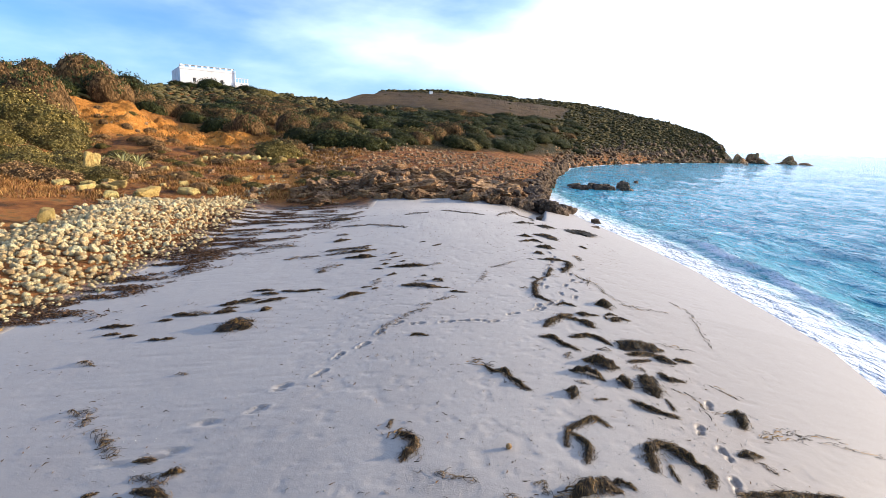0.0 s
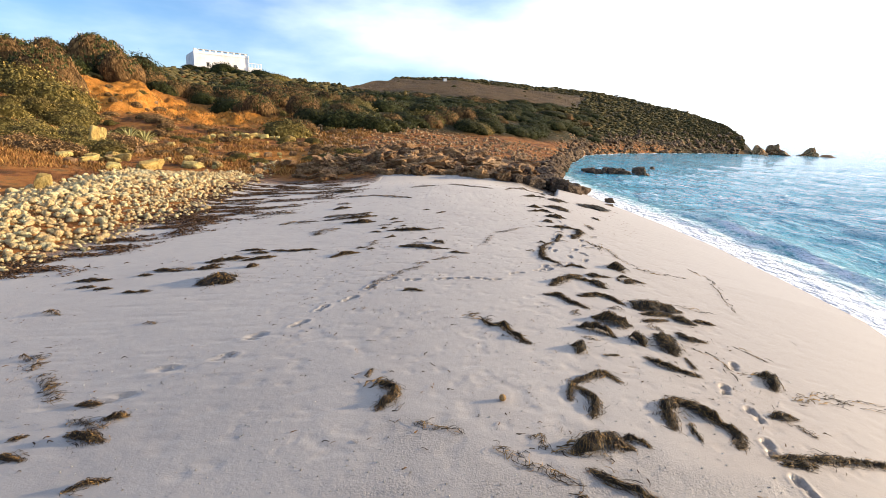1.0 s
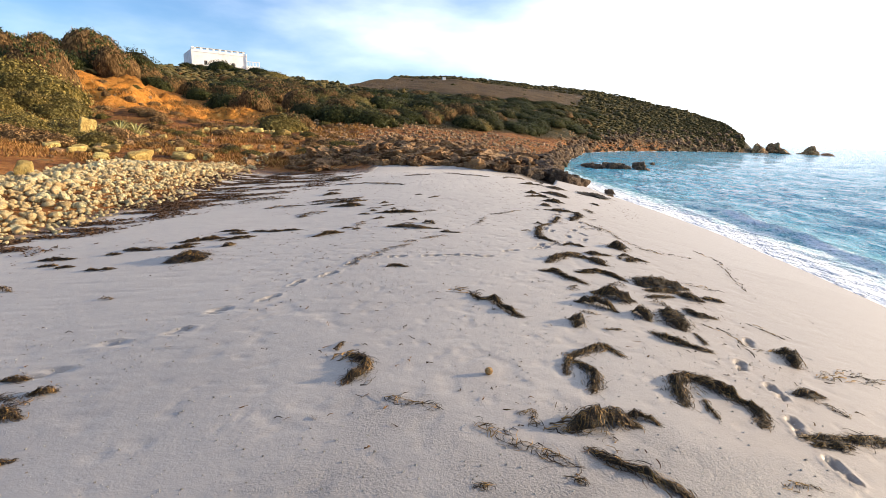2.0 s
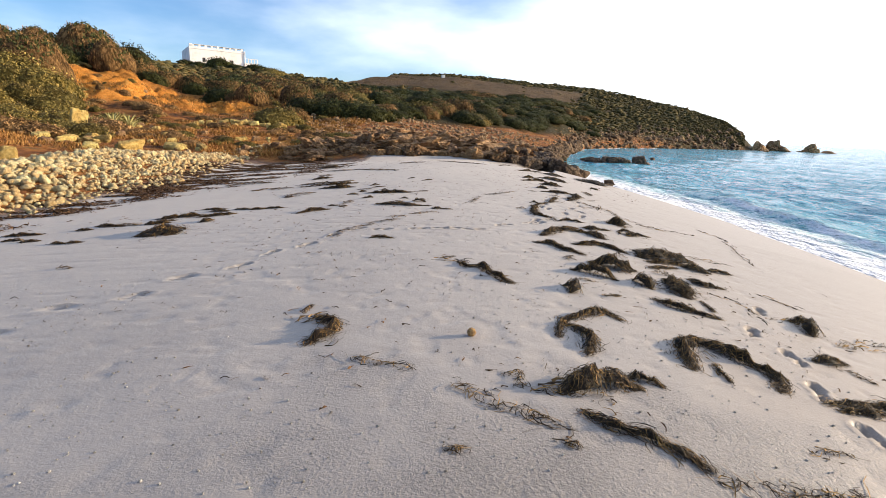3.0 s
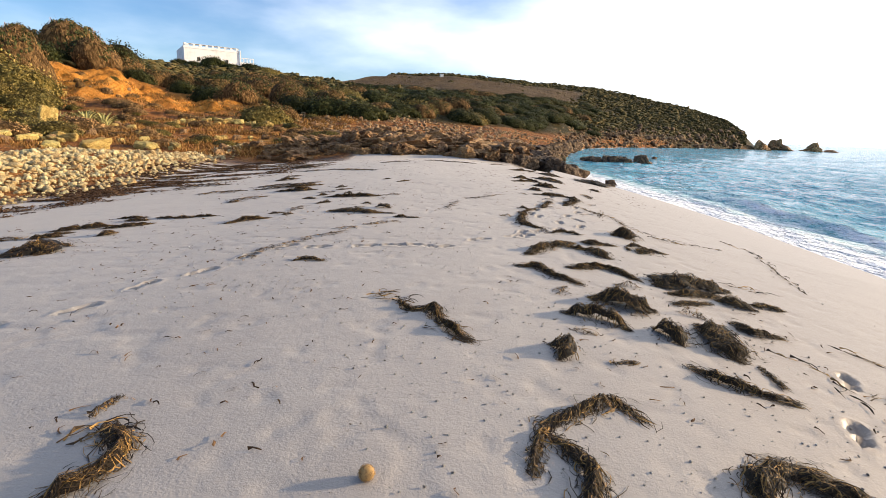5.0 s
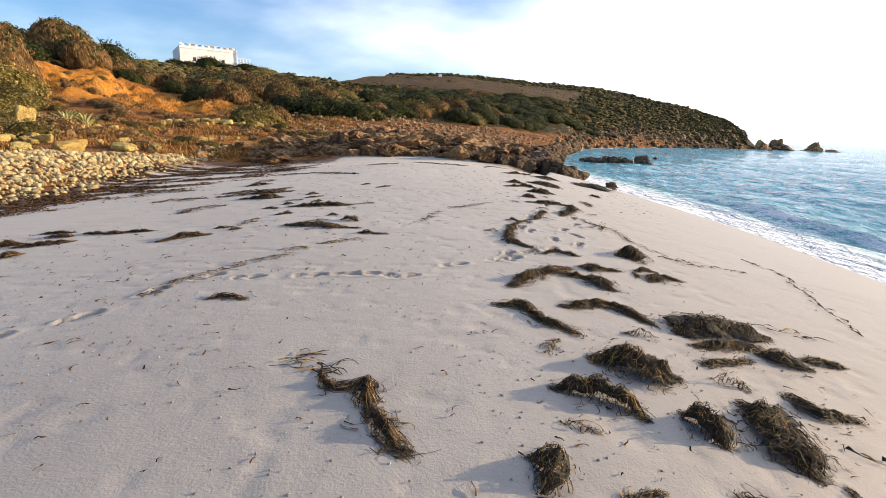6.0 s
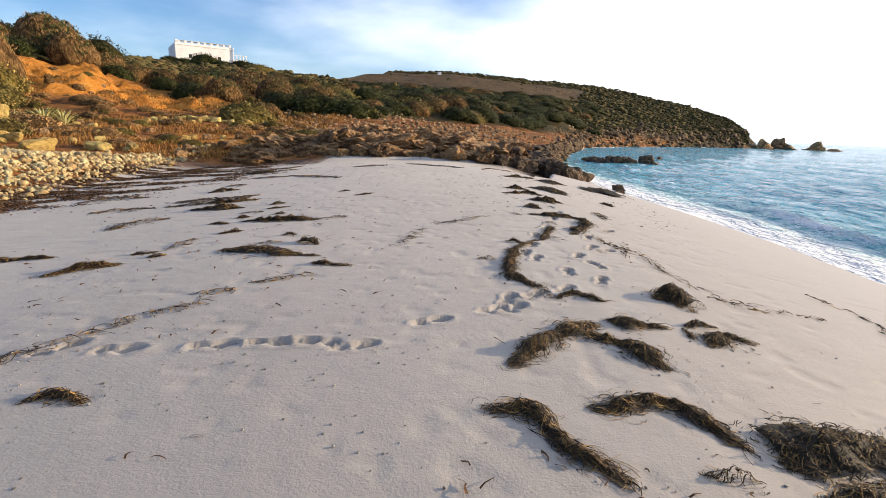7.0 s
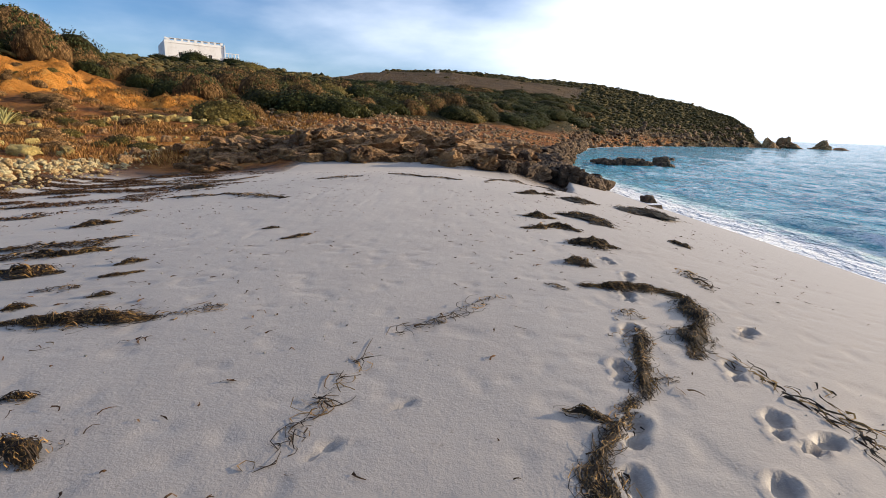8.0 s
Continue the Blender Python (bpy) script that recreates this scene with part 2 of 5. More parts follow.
def sea_material():
    m = Nodes("sea_water", 0.22, 0, 0.2)
    m.bsdf.inputs["IOR"].default_value = 1.33
    z = m.attribute("zone")
    sep = m.node("ShaderNodeSeparateColor", Color=z.outputs["Color"])
    foam, shallow = sep.outputs["Red"], sep.outputs["Green"]
    base = m.mix(shallow, (0.035, 0.30, 0.42), (0.20, 0.48, 0.50))
    lace = m.noise(2.1, 8, 0.70, stretch=(1.0, 0.8, 1.0), full=False)
    fmask = m.mask(m.maths("ADD", m.maths("MULTIPLY", lace, 1.0), m.maths("MULTIPLY", foam, 1.0)), 0.82, 1.16)
    m.colour(m.mix(fmask, base, (0.82, 0.84, 0.86)))
    m.link(m.mask(fmask, -0.12, 1.3), m.bsdf.inputs["Roughness"])
    m.bump(m.noise(0.55, 6, 0.6, stretch=(1.0, 0.5, 1.0)), 1.0, 0.62)
    m.bump(m.noise(2.6, 5, 0.6, stretch=(1.0, 0.6, 1.0)), 1.0, 0.14)
    m.bump(m.noise(11, 3, 0.6), 0.35, 0.02)
    m.bump(fmask, 0.5, 0.04)
    return m.mat


def rock_material(name, dark, mid, light, per_island=False):
    m = Nodes(name, 0.85, 0, 0.3)
    rnd = m.island() if per_island else m.object_random()
    n = m.noise(2.2, 9, 0.7)
    c = m.ramp(n, (0.28, dark), (0.5, mid), (0.72, light))
    c2 = m.ramp(rnd, (0.0, tuple(v * 0.42 for v in mid)), (0.4, mid), (1.0, tuple(min(0.85, v * 1.25) for v in light)))
    c = m.mix(0.5, c, c2)
    c = m.mix(m.maths("MULTIPLY", m.mask(m.noise(7, 6, 0.7), 0.6, 0.9), 0.25), c, dark)
    m.colour(c)
    m.bump(m.noise(2.6, 9, 0.75), 0.9, 0.22)
    m.bump(m.noise(14, 6, 0.7), 0.7, 0.03)
    return m.mat


def leaf_material(name, a, b, c, sheen=0.45, vary=False, mass=False, middle=0.55):
    m = Nodes(name, 0.75, 0, sheen * 0.4)
    rnd = m.island()
    # inner masses take darker tones: shade between the leaves put into the colour
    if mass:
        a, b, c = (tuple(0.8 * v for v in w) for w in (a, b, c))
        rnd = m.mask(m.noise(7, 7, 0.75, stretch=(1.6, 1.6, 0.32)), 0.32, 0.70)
        m.bump(m.noise(5, 6, 0.7, stretch=(1.6, 1.6, 0.4)), 1.0, 0.45)
        m.bump(m.noise(17, 4, 0.7), 0.8, 0.10)
    col = m.ramp(rnd, (0.0, a), (middle, b), (1.0, c))
    if vary:
        who = m.object_random()
        col = m.mix(m.mask(who, 0.70, 1.7), col, m.mix(rnd, (0.08, 0.045, 0.019), (0.26, 0.15, 0.062)))
        col = m.mix(1.0, col, m.ramp(m.maths("FRACT", m.maths("MULTIPLY", who, 7.3)), (0.0, (0.62, 0.62, 0.62)), (1.0, (1.25, 1.2, 1.1))), "MULTIPLY")
    col = m.mix(m.mask(m.noise(0.35, 4), 0.35, 0.7), col, m.mix(0.5, col, b))
    m.colour(col)
    m.bsdf.inputs["Subsurface Weight"].default_value = 0.0
    return m.mat


def plain_material(name, base, dirt, rough=0.7, scale=1.5, bump=0.02):
    m = Nodes(name, rough)
    m.colour(m.mix(m.mask(m.noise(scale, 7, 0.65), 0.45, 0.8), base, dirt))
    m.bump(m.noise(scale * 9, 5), 0.3, bump)
    return m.mat


MAT_GROUND, MAT_SEA = ground_material(), sea_material()
MAT_ROCK = rock_material("brown_rock", (0.09, 0.048, 0.025), (0.34, 0.188, 0.083), (0.54, 0.335, 0.155))
MAT_WETROCK = rock_material("dark_sea_rock", (0.040, 0.027, 0.019), (0.135, 0.088, 0.053), (0.25, 0.165, 0.095))
MAT_RUBBLE = rock_material("shore_rubble", (0.03, 0.020, 0.013), (0.135, 0.082, 0.044), (0.26, 0.165, 0.085), True)
MAT_YELLOW = rock_material("yellow_sandstone", (0.33, 0.20, 0.06), (0.64, 0.43, 0.125), (0.80, 0.60, 0.22))
MAT_PEBBLE = rock_material("pale_pebble", (0.44, 0.25, 0.10), (0.78, 0.55, 0.25), (0.88, 0.72, 0.40))
MAT_COBBLE = rock_material("weathered_cobble", (0.12, 0.068, 0.034), (0.36, 0.22, 0.105), (0.52, 0.36, 0.19), True)
MAT_PEBBLES = rock_material("pale_pebble_bed", (0.44, 0.25, 0.10), (0.78, 0.55, 0.25), (0.88, 0.72, 0.40), True)
MAT_GREEN = leaf_material("mastic_leaves", (0.013, 0.020, 0.005), (0.040, 0.048, 0.013), (0.095, 0.094, 0.027), 0.45, True)
MAT_OLIVE = leaf_material("olive_leaves", (0.05, 0.046, 0.013), (0.17, 0.135, 0.036), (0.36, 0.27, 0.078), 0.45, True)
MAT_DRY = leaf_material("dry_twigs", (0.10, 0.058, 0.024), (0.36, 0.21, 0.088), (0.62, 0.39, 0.17), 0.2, True)
# colours of the shrub cores, with the shade inside the crown painted in
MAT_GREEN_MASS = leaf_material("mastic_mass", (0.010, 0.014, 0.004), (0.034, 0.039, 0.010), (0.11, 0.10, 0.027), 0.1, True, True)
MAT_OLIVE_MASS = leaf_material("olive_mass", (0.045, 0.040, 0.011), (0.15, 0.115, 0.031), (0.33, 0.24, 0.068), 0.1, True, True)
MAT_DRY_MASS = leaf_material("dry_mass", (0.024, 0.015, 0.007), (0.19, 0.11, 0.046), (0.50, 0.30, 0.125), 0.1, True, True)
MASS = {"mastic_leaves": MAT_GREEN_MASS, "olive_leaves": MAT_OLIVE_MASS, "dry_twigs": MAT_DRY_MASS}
MAT_FAR = leaf_material("far_leaves", (0.046, 0.043, 0.018), (0.088, 0.074, 0.030), (0.14, 0.105, 0.045), 0.1)
MAT_FAR_MASS = leaf_material("far_mass", (0.046, 0.043, 0.018), (0.084, 0.070, 0.029), (0.13, 0.095, 0.042), 0.1)
MAT_HERB = leaf_material("dry_herbs", (0.10, 0.047, 0.015), (0.29, 0.14, 0.044), (0.48, 0.28, 0.09), 0.1)
# seaweed: golden blades stand for highlights, dark body for inner shade, as colour
MAT_WEED = leaf_material("drying_seaweed", (0.010, 0.006, 0.003), (0.042, 0.023, 0.008), (0.46, 0.26, 0.07), 0.9, middle=0.66)
MAT_WEEDBODY = plain_material("matted_seaweed", (0.020, 0.014, 0.006), (0.009, 0.006, 0.003), 0.75, 30, 0.02)
MAT_LITTER = leaf_material("dry_seaweed_shreds", (0.030, 0.016, 0.008), (0.085, 0.045, 0.022), (0.17, 0.095, 0.045), 0.3)
MAT_GRIT = rock_material("shell_grit", (0.18, 0.14, 0.11), (0.50, 0.45, 0.40), (0.80, 0.77, 0.72), True)
MAT_BALL = plain_material("tan_fibre", (0.40, 0.25, 0.10), (0.24, 0.14, 0.06), 0.95, 60, 0.003)
MAT_BARK = plain_material("grey_brown_bark", (0.11, 0.075, 0.045), (0.05, 0.035, 0.025), 0.9, 4)
MAT_WHITE = plain_material("white_limewash", (0.80, 0.79, 0.76), (0.68, 0.66, 0.62), 0.85, 0.4)
MAT_GLASS = plain_material("dark_window_glass", (0.03, 0.035, 0.04), (0.05, 0.05, 0.05), 0.15, 1, 0.0)
MAT_WOOD = plain_material("grey_timber", (0.20, 0.15, 0.10), (0.10, 0.075, 0.05), 0.85, 3)
MAT_AGAVE = leaf_material("agave_leaves", (0.20, 0.20, 0.07), (0.40, 0.36, 0.14), (0.55, 0.48, 0.22))


# ---- the ground sheet, with footprints pressed into the sand ----
def spread(lo, hi, step, grow, far_lo, far_hi, keep_lo=None, keep_hi=None, cap=0.5):
    mid = list(np.arange(lo, hi + step / 2, step))
    out, d = mid[-1], step
    while out < far_hi:
        d = min(d * grow, cap if keep_hi and out < keep_hi else 30)
        out += d
        mid.append(out)
    out, d, front = mid[0], step, []
    while out > far_lo:
        d = min(d * grow, cap if keep_lo and out > keep_lo else 30)
        out -= d
        front.append(out)
    return np.array(front[::-1] + mid)


PRINTS = []


def footprint(x, y, heading, length=0.31, depth=0.042):
    """heading: degrees right of +y."""
    PRINTS.append((x, y, radians(heading), length, depth))


def press(gx, gy, gz):
    for x, y, a, length, depth in PRINTS:
        ix = slice(*np.searchsorted(gx, (x - 0.4, x + 0.4)))
        iy = slice(*np.searchsorted(gy, (y - 0.4, y + 0.4)))
        X, Y = np.meshgrid(gx[ix] - x, gy[iy] - y)
        if not X.size:
            continue
        u, v = X * math.sin(a) + Y * math.cos(a), X * math.cos(a) - Y * math.sin(a)
        s = length / 0.27
        toe = np.hypot((u - 0.055 * s) / (0.075 * s), v / (0.047 * s))
        heel = np.hypot((u + 0.085 * s) / (0.045 * s), v / (0.037 * s))
        d = np.minimum(toe, heel)
        gz[iy, ix] += depth * (-smooth01((1.2 - d) / 0.45) * 1.0 + 0.35 * smooth01(1 - np.abs(d - 1.4) / 0.4))


footprint(2.59, 3.17, -4)
footprint(2.60, 3.72, 17)
footprint(2.80, 4.34, 0)
footprint(2.72, 4.84, 24)
footprint(3.22, 5.60, 27)
footprint(1.63, 11.03, 11)
footprint(1.77, 11.47, 20)
footprint(1.90, 12.12, 10)
footprint(2.15, 12.78, 25)
footprint(2.42, 13.62, 12)
footprint(2.63, 14.28, 14)
footprint(2.58, 14.87, -11)
footprint(2.26, 11.07, 22)
footprint(2.57, 11.65, 25)
footprint(2.67, 12.27, 17)
footprint(3.16, 13.02, 39)
footprint(-4.61, 3.81, 63)
footprint(-4.11, 4.00, 46)
footprint(-3.94, 4.61, 32)
footprint(-3.38, 4.93, 43)
footprint(-3.23, 5.56, 25)
footprint(-2.75, 6.00, 37)
footprint(-2.59, 6.62, 20)
footprint(-2.24, 7.05, 35)
footprint(-2.02, 7.64, 20)
footprint(-1.73, 8.07, 40)
footprint(-1.33, 8.06, 84)
footprint(-0.76, 8.15, 75)
footprint(-0.40, 8.21, 86)
footprint(0.64, 8.72, 62)
footprint(1.13, 9.04, 54)
footprint(1.30, 9.10, 33)
footprint(1.27, 9.31, 16)
footprint(1.42, 9.40, 65)
footprint(-0.11, 8.26, -88)
footprint(0.16, 8.22, 65)
footprint(1.53, 9.47, 39)
footprint(1.82, 9.68, 42)
footprint(2.28, 10.09, 21)
footprint(1.99, 10.30, 3)
footprint(2.38, 10.73, -23)
footprint(1.72, 10.79, 17)
footprint(2.70, 11.50, 60)
footprint(0.31, 11.18, 32, 0.17, 0.02)
footprint(0.62, 11.58, 44, 0.15, 0.016)


def build_ground():
    gx = spread(-2.6, 3.9, 0.035, 1.065, -420, 700, keep_lo=-58)
    gy = spread(2.2, 14.9, 0.035, 1.065, -120, 700, keep_hi=76)
    X, Y = np.meshgrid(gx, gy)
    Z = land_height(X, Y)
    r = np.hypot(X - HUB[0], Y - HUB[1])
    th = np.degrees(np.arctan2(X - HUB[0], Y - HUB[1]))
    r0 = np.interp(np.clip(th, -62, 30), PROF[0], PROF[1])
    onb = smooth01((r0 + np.interp(th, (-19, -14, -12), (-3.0, -1.0, 3.5)) - r + 2.5 * (fbm(X / 3, Y / 3, 41) - 0.5)) / 3.0)
    onb = np.maximum(onb, (np.abs(th) > 110) * 1.0) * (1 - smooth01((-15.5 - X + 3 * (fbm(X / 2, Y / 2, 42) - 0.5)) / 3))
    onb = onb * ((th < 10.5) | (r < 60))
    bed = np.interp(Y, (3, 17, 24, 36), (-10.3, -10.4, -11.6, -12.9)) - X
    onb = onb * (1 - smooth01(bed / 0.5) * (np.abs(th) < 100))
    # low swells, pits and ripples of dry sand
    dry = onb * smooth01((Z + 0.75) / 0.5)
    pit = fbm(X / 0.17, Y / 0.17, 53, 2)
    Z = Z - dry * 0.006 * smooth01((pit - 0.64) / 0.12)
    press(gx, gy, Z)
    ny, nx = Z.shape
    idx = np.arange(nx * ny).reshape(ny, nx)
    quads = np.stack([idx[:-1, :-1], idx[:-1, 1:], idx[1:, 1:], idx[1:, :-1]], -1).reshape(-1, 4)
    me = bpy.data.meshes.new("ground")
    me.vertices.add(nx * ny)
    me.vertices.foreach_set("co", np.stack([X, Y, Z], -1).ravel().astype(np.float32))
    me.loops.add(quads.size)
    me.loops.foreach_set("vertex_index", quads.ravel().astype(np.int32))
    me.polygons.add(len(quads))
    me.polygons.foreach_set("loop_start", np.arange(0, quads.size, 4, dtype=np.int32))
    me.polygons.foreach_set("use_smooth", np.ones(len(quads), bool))
    me.update(calc_edges=True)
    bare = np.clip(bare_earth(X, Y) + 0.75 * smooth01(1.3 - np.hypot((X + 13) / 5.5, (Y - 36) / 4.5) + (fbm(X / 2, Y / 2, 43) - 0.5)), 0, 1)
    fl = np.interp(th, (-16, -13, -7, 2, 8, 12, 13.5), (260, 125, 140, 128, 146, 175, 260))
    field = smooth01((r - fl) / 12) * smooth01((222 - r) / 8) * (th > -16) * (th < 13.5)
    wet = smooth01((0.16 - Z) / 0.5) * smooth01((X - 1.5) / 1.2) * onb
    wet = np.maximum(wet, onb * smooth01((X - 2.0 + 0.22 * np.clip(10 - Y, 0, 12) + 0.09 * np.clip(Y - 17, 0, 20) + 0.8 * (fbm(X / 0.9, Y / 1.4, 44, 3) - 0.5)) / 2.6))
    # off the beach, wet marks ground painted dark as shade under scrub
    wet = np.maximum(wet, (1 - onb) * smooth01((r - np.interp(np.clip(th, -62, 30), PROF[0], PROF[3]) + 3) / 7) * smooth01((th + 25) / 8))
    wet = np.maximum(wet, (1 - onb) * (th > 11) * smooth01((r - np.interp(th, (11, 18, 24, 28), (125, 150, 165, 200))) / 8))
    # irregular patch of near sand, painted darker in place of weaker light
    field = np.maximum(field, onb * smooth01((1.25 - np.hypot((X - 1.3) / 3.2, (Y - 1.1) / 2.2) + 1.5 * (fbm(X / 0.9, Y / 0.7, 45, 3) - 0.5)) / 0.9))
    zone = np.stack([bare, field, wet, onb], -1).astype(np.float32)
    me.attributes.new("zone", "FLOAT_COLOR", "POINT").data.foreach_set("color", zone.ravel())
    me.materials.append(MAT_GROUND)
    return tagged(new("ground", me), "pale sand beach running up into ochre earth and a scrubby hill", "beach", kind="structure")


def build_sea():
    gx = np.concatenate([np.arange(5.0, 22, 0.11), 22 + np.cumsum(0.11 * 1.045 ** np.arange(1, 175))])
    gy = spread(2.0, 34.0, 0.16, 1.05, -90, 4000)
    gx = gx[gx < 4200]
    X, Y = np.meshgrid(gx, gy)
    depth = SEA_Z - land_height(X, Y)
    far = np.hypot(X, Y)
    amp = smooth01(depth / 1.2)
    n1 = fbm(X / 3.4 + 0.25 * Y / 3.4, Y / 8.5, 61, 3) - 0.5
    n2 = fbm(X / 0.9, Y / 2.0, 62, 3) - 0.5
    Z = SEA_Z + amp * (0.55 * n1 + 0.24 * n2 * (far < 90))
    # the low breaker along the beach
    line = 11.6 - 0.09 * np.clip(Y - 17, 0, 30) + 1.4 * (vnoise(Y / 6.0, Y * 0, 63) - 0.5)
    across = X - line
    roll = np.exp(-np.where(across < 0, (across / 0.35) ** 2, (across / 1.1) ** 2)) * smooth01((Y - 2) / 3) * smooth01((30 - Y) / 8)
    Z = Z + roll * (0.10 + 0.10 * vnoise(Y / 3.0, Y * 0 + 7, 64))
    back = X - (line + 5.5 + 1.5 * vnoise(Y / 8, Y * 0 + 3, 65))
    Z = Z + 0.16 * np.exp(-np.where(back < 0, (back / 0.7) ** 2, (back / 1.6) ** 2)) * smooth01((40 - Y) / 12)
    edge = smooth01((0.50 - depth) / 0.30)
    lace = smooth01((1.2 - depth) / 0.9) * 0.58
    white = np.clip(np.exp(-((across + 0.25) / 0.34) ** 2) * smooth01((Y - 2) / 3) * smooth01((30 - Y) / 10) * (0.35 + 0.45 * vnoise(Y / 2.3, Y * 0 + 5, 66)), 0, 1)
    rocky = smooth01((0.9 - depth) / 0.7) * (far > 30) * 0.45
    caps = 0.30 * smooth01((fbm(X / 2.2, Y / 5, 67) - 0.58) / 0.12) * (far < 120)
    foam = np.clip(np.maximum.reduce([edge * 0.92, lace, white, rocky, caps]), 0, 1) * (depth > -0.6)
    shallow = smooth01((1.6 - depth) / 1.6)
    ny, nx = Z.shape
    idx = np.arange(nx * ny).reshape(ny, nx)
    keep = (depth[:-1, :-1] > -0.5) | (depth[1:, 1:] > -0.5)
    quads = np.stack([idx[:-1, :-1], idx[:-1, 1:], idx[1:, 1:], idx[1:, :-1]], -1)[keep]
    me = bpy.data.meshes.new("sea")
    me.vertices.add(nx * ny)
    me.vertices.foreach_set("co", np.stack([X, Y, Z], -1).ravel().astype(np.float32))
    me.loops.add(quads.size)
    me.loops.foreach_set("vertex_index", quads.ravel().astype(np.int32))
    me.polygons.add(len(quads))
    me.polygons.foreach_set("loop_start", np.arange(0, quads.size, 4, dtype=np.int32))
    me.polygons.foreach_set("use_smooth", np.ones(len(quads), bool))
    me.update(calc_edges=True)
    zone = np.stack([foam, shallow, 0 * foam, 1 + 0 * foam], -1).astype(np.float32)
    me.attributes.new("zone", "FLOAT_COLOR", "POINT").data.foreach_set("color", zone.ravel())
    me.materials.append(MAT_SEA)
    return tagged(new("water", me), "rippled blue sea with white foam along the sand", "sea", kind="structure")


# ---- rocks and stones ----
def ico(sub):
    bm = bmesh.new()
    bmesh.ops.create_icosphere(bm, subdivisions=sub, radius=1)
    v = np.array([tuple(p.co) for p in bm.verts])
    f = np.array([[p.index for p in q.verts] for q in bm.faces])
    bm.free()
    return v, f


ICO = {s: ico(s) for s in (1, 2, 3, 4)}


def stone_shape(rng, sub, planes, rounding, rugged=0.0, boxy=False):
    """A stone cut by random planes, with worn edges: verts and faces, about 1 m in radius."""
    v, f = ICO[sub]
    n = rng.normal(size=(planes, 3))
    d = rng.uniform(0.42, 1.0, planes)
    if boxy:
        n = np.concatenate([np.repeat(np.eye(3), 2, 0) * np.tile((1, -1), 3)[:, None] + rng.normal(0, 0.16, (6, 3)), n])
        d = np.concatenate([rng.uniform(0.50, 0.72, 6), rng.uniform(0.70, 1.05, planes)])
    n /= np.linalg.norm(n, axis=1)[:, None]
    dots = v @ n.T
    reach = np.where(dots > 0.05, d / np.maximum(dots, 0.05), 9)
    k = 1 / max(rounding, 0.01)
    least = np.minimum(reach, 3).min(1)
    rad = np.minimum(1.15, least - np.log(np.exp(-k * (np.minimum(reach, 3) - least[:, None])).sum(1)) / k)
    out = v * rad[:, None]
    if rugged:
        a = vnoise(v[:, 0] * 2.3 + v[:, 2] * 1.7 + 5, v[:, 1] * 2.3 - v[:, 2] * 1.3, int(rng.integers(999)))
        b = vnoise(v[:, 0] * 6 + v[:, 2] * 4 + 5, v[:, 1] * 6 - v[:, 2] * 4, int(rng.integers(999)))
        c = np.abs(fbm(v[:, 0] * 3.1 + v[:, 2] * 2.2 + 9, v[:, 1] * 3.1 - v[:, 2] * 1.9, int(rng.integers(999)), 3) - 0.5) * 2
        out = out * (1 + rugged * (a - 0.5) + 0.5 * rugged * (b - 0.5) - 0.55 * rugged * smooth01(1 - c / 0.16))[:, None]
    return out, f


def stone_mesh(name, seed, sub, planes, rounding, rugged, squash, material):
    rng = np.random.default_rng(seed)
    v, f = stone_shape(rng, sub, planes, rounding, rugged, sub >= 3)
    v = v * (1, rng.uniform(0.7, 1.0), squash * rng.uniform(0.8, 1.15))
    return raw_mesh(name, v, f.tolist(), material, sub < 3)


def joined_stones(name, rng, spots, sub, material, planes=9, rounding=0.12, rugged=0.12, squash=0.6, kinds=10):
    """spots: rows of x, y, radius. One mesh."""
    shapes = [stone_shape(rng, sub, planes, rounding, rugged) for _ in range(kinds)]
    nv, f0 = len(shapes[0][0]), shapes[0][1]
    V, F = [], []
    zs = land_height(spots[:, 0], spots[:, 1])
    for i, (x, y, s) in enumerate(spots):
        v = shapes[i % kinds][0] * (s, s * rng.uniform(0.65, 1), s * squash * rng.uniform(0.7, 1.2))
        a, t = rng.uniform(0, 6.28), rng.normal(0, 0.2)
        c, sn = math.cos(a), math.sin(a)
        v = np.stack([v[:, 0], v[:, 1] * math.cos(t) - v[:, 2] * math.sin(t), v[:, 1] * math.sin(t) + v[:, 2] * math.cos(t)], -1)
        v = np.stack([v[:, 0] * c - v[:, 1] * sn, v[:, 0] * sn + v[:, 1] * c, v[:, 2]], -1)
        V.append(v + (x, y, zs[i] + s * squash * 0.35))
        F.append(f0 + i * nv)
    V, F = np.concatenate(V), np.concatenate(F)
    me = bpy.data.meshes.new(name)
    me.vertices.add(len(V))
    me.vertices.foreach_set("co", V.ravel().astype(np.float32))
    me.loops.add(F.size)
    me.loops.foreach_set("vertex_index", F.ravel().astype(np.int32))
    me.polygons.add(len(F))
    me.polygons.foreach_set("loop_start", np.arange(0, F.size, 3, dtype=np.int32))
    me.polygons.foreach_set("use_smooth", np.ones(len(F), bool))
    me.update(calc_edges=True)
    me.materials.append(material)
    return me


BOULDERS = [stone_mesh("boulder", 100 + i, 4, 10, 0.02, 0.36, 0.8, MAT_ROCK) for i in range(9)]
SEA_ROCKS = [stone_mesh("sea_rock", 200 + i, 4, 10, 0.03, 0.30, 0.75, MAT_WETROCK) for i in range(6)]
CRAGS = [stone_mesh("crag", 150 + i, 4, 14, 0.02, 0.62, 0.62, MAT_ROCK) for i in range(6)]
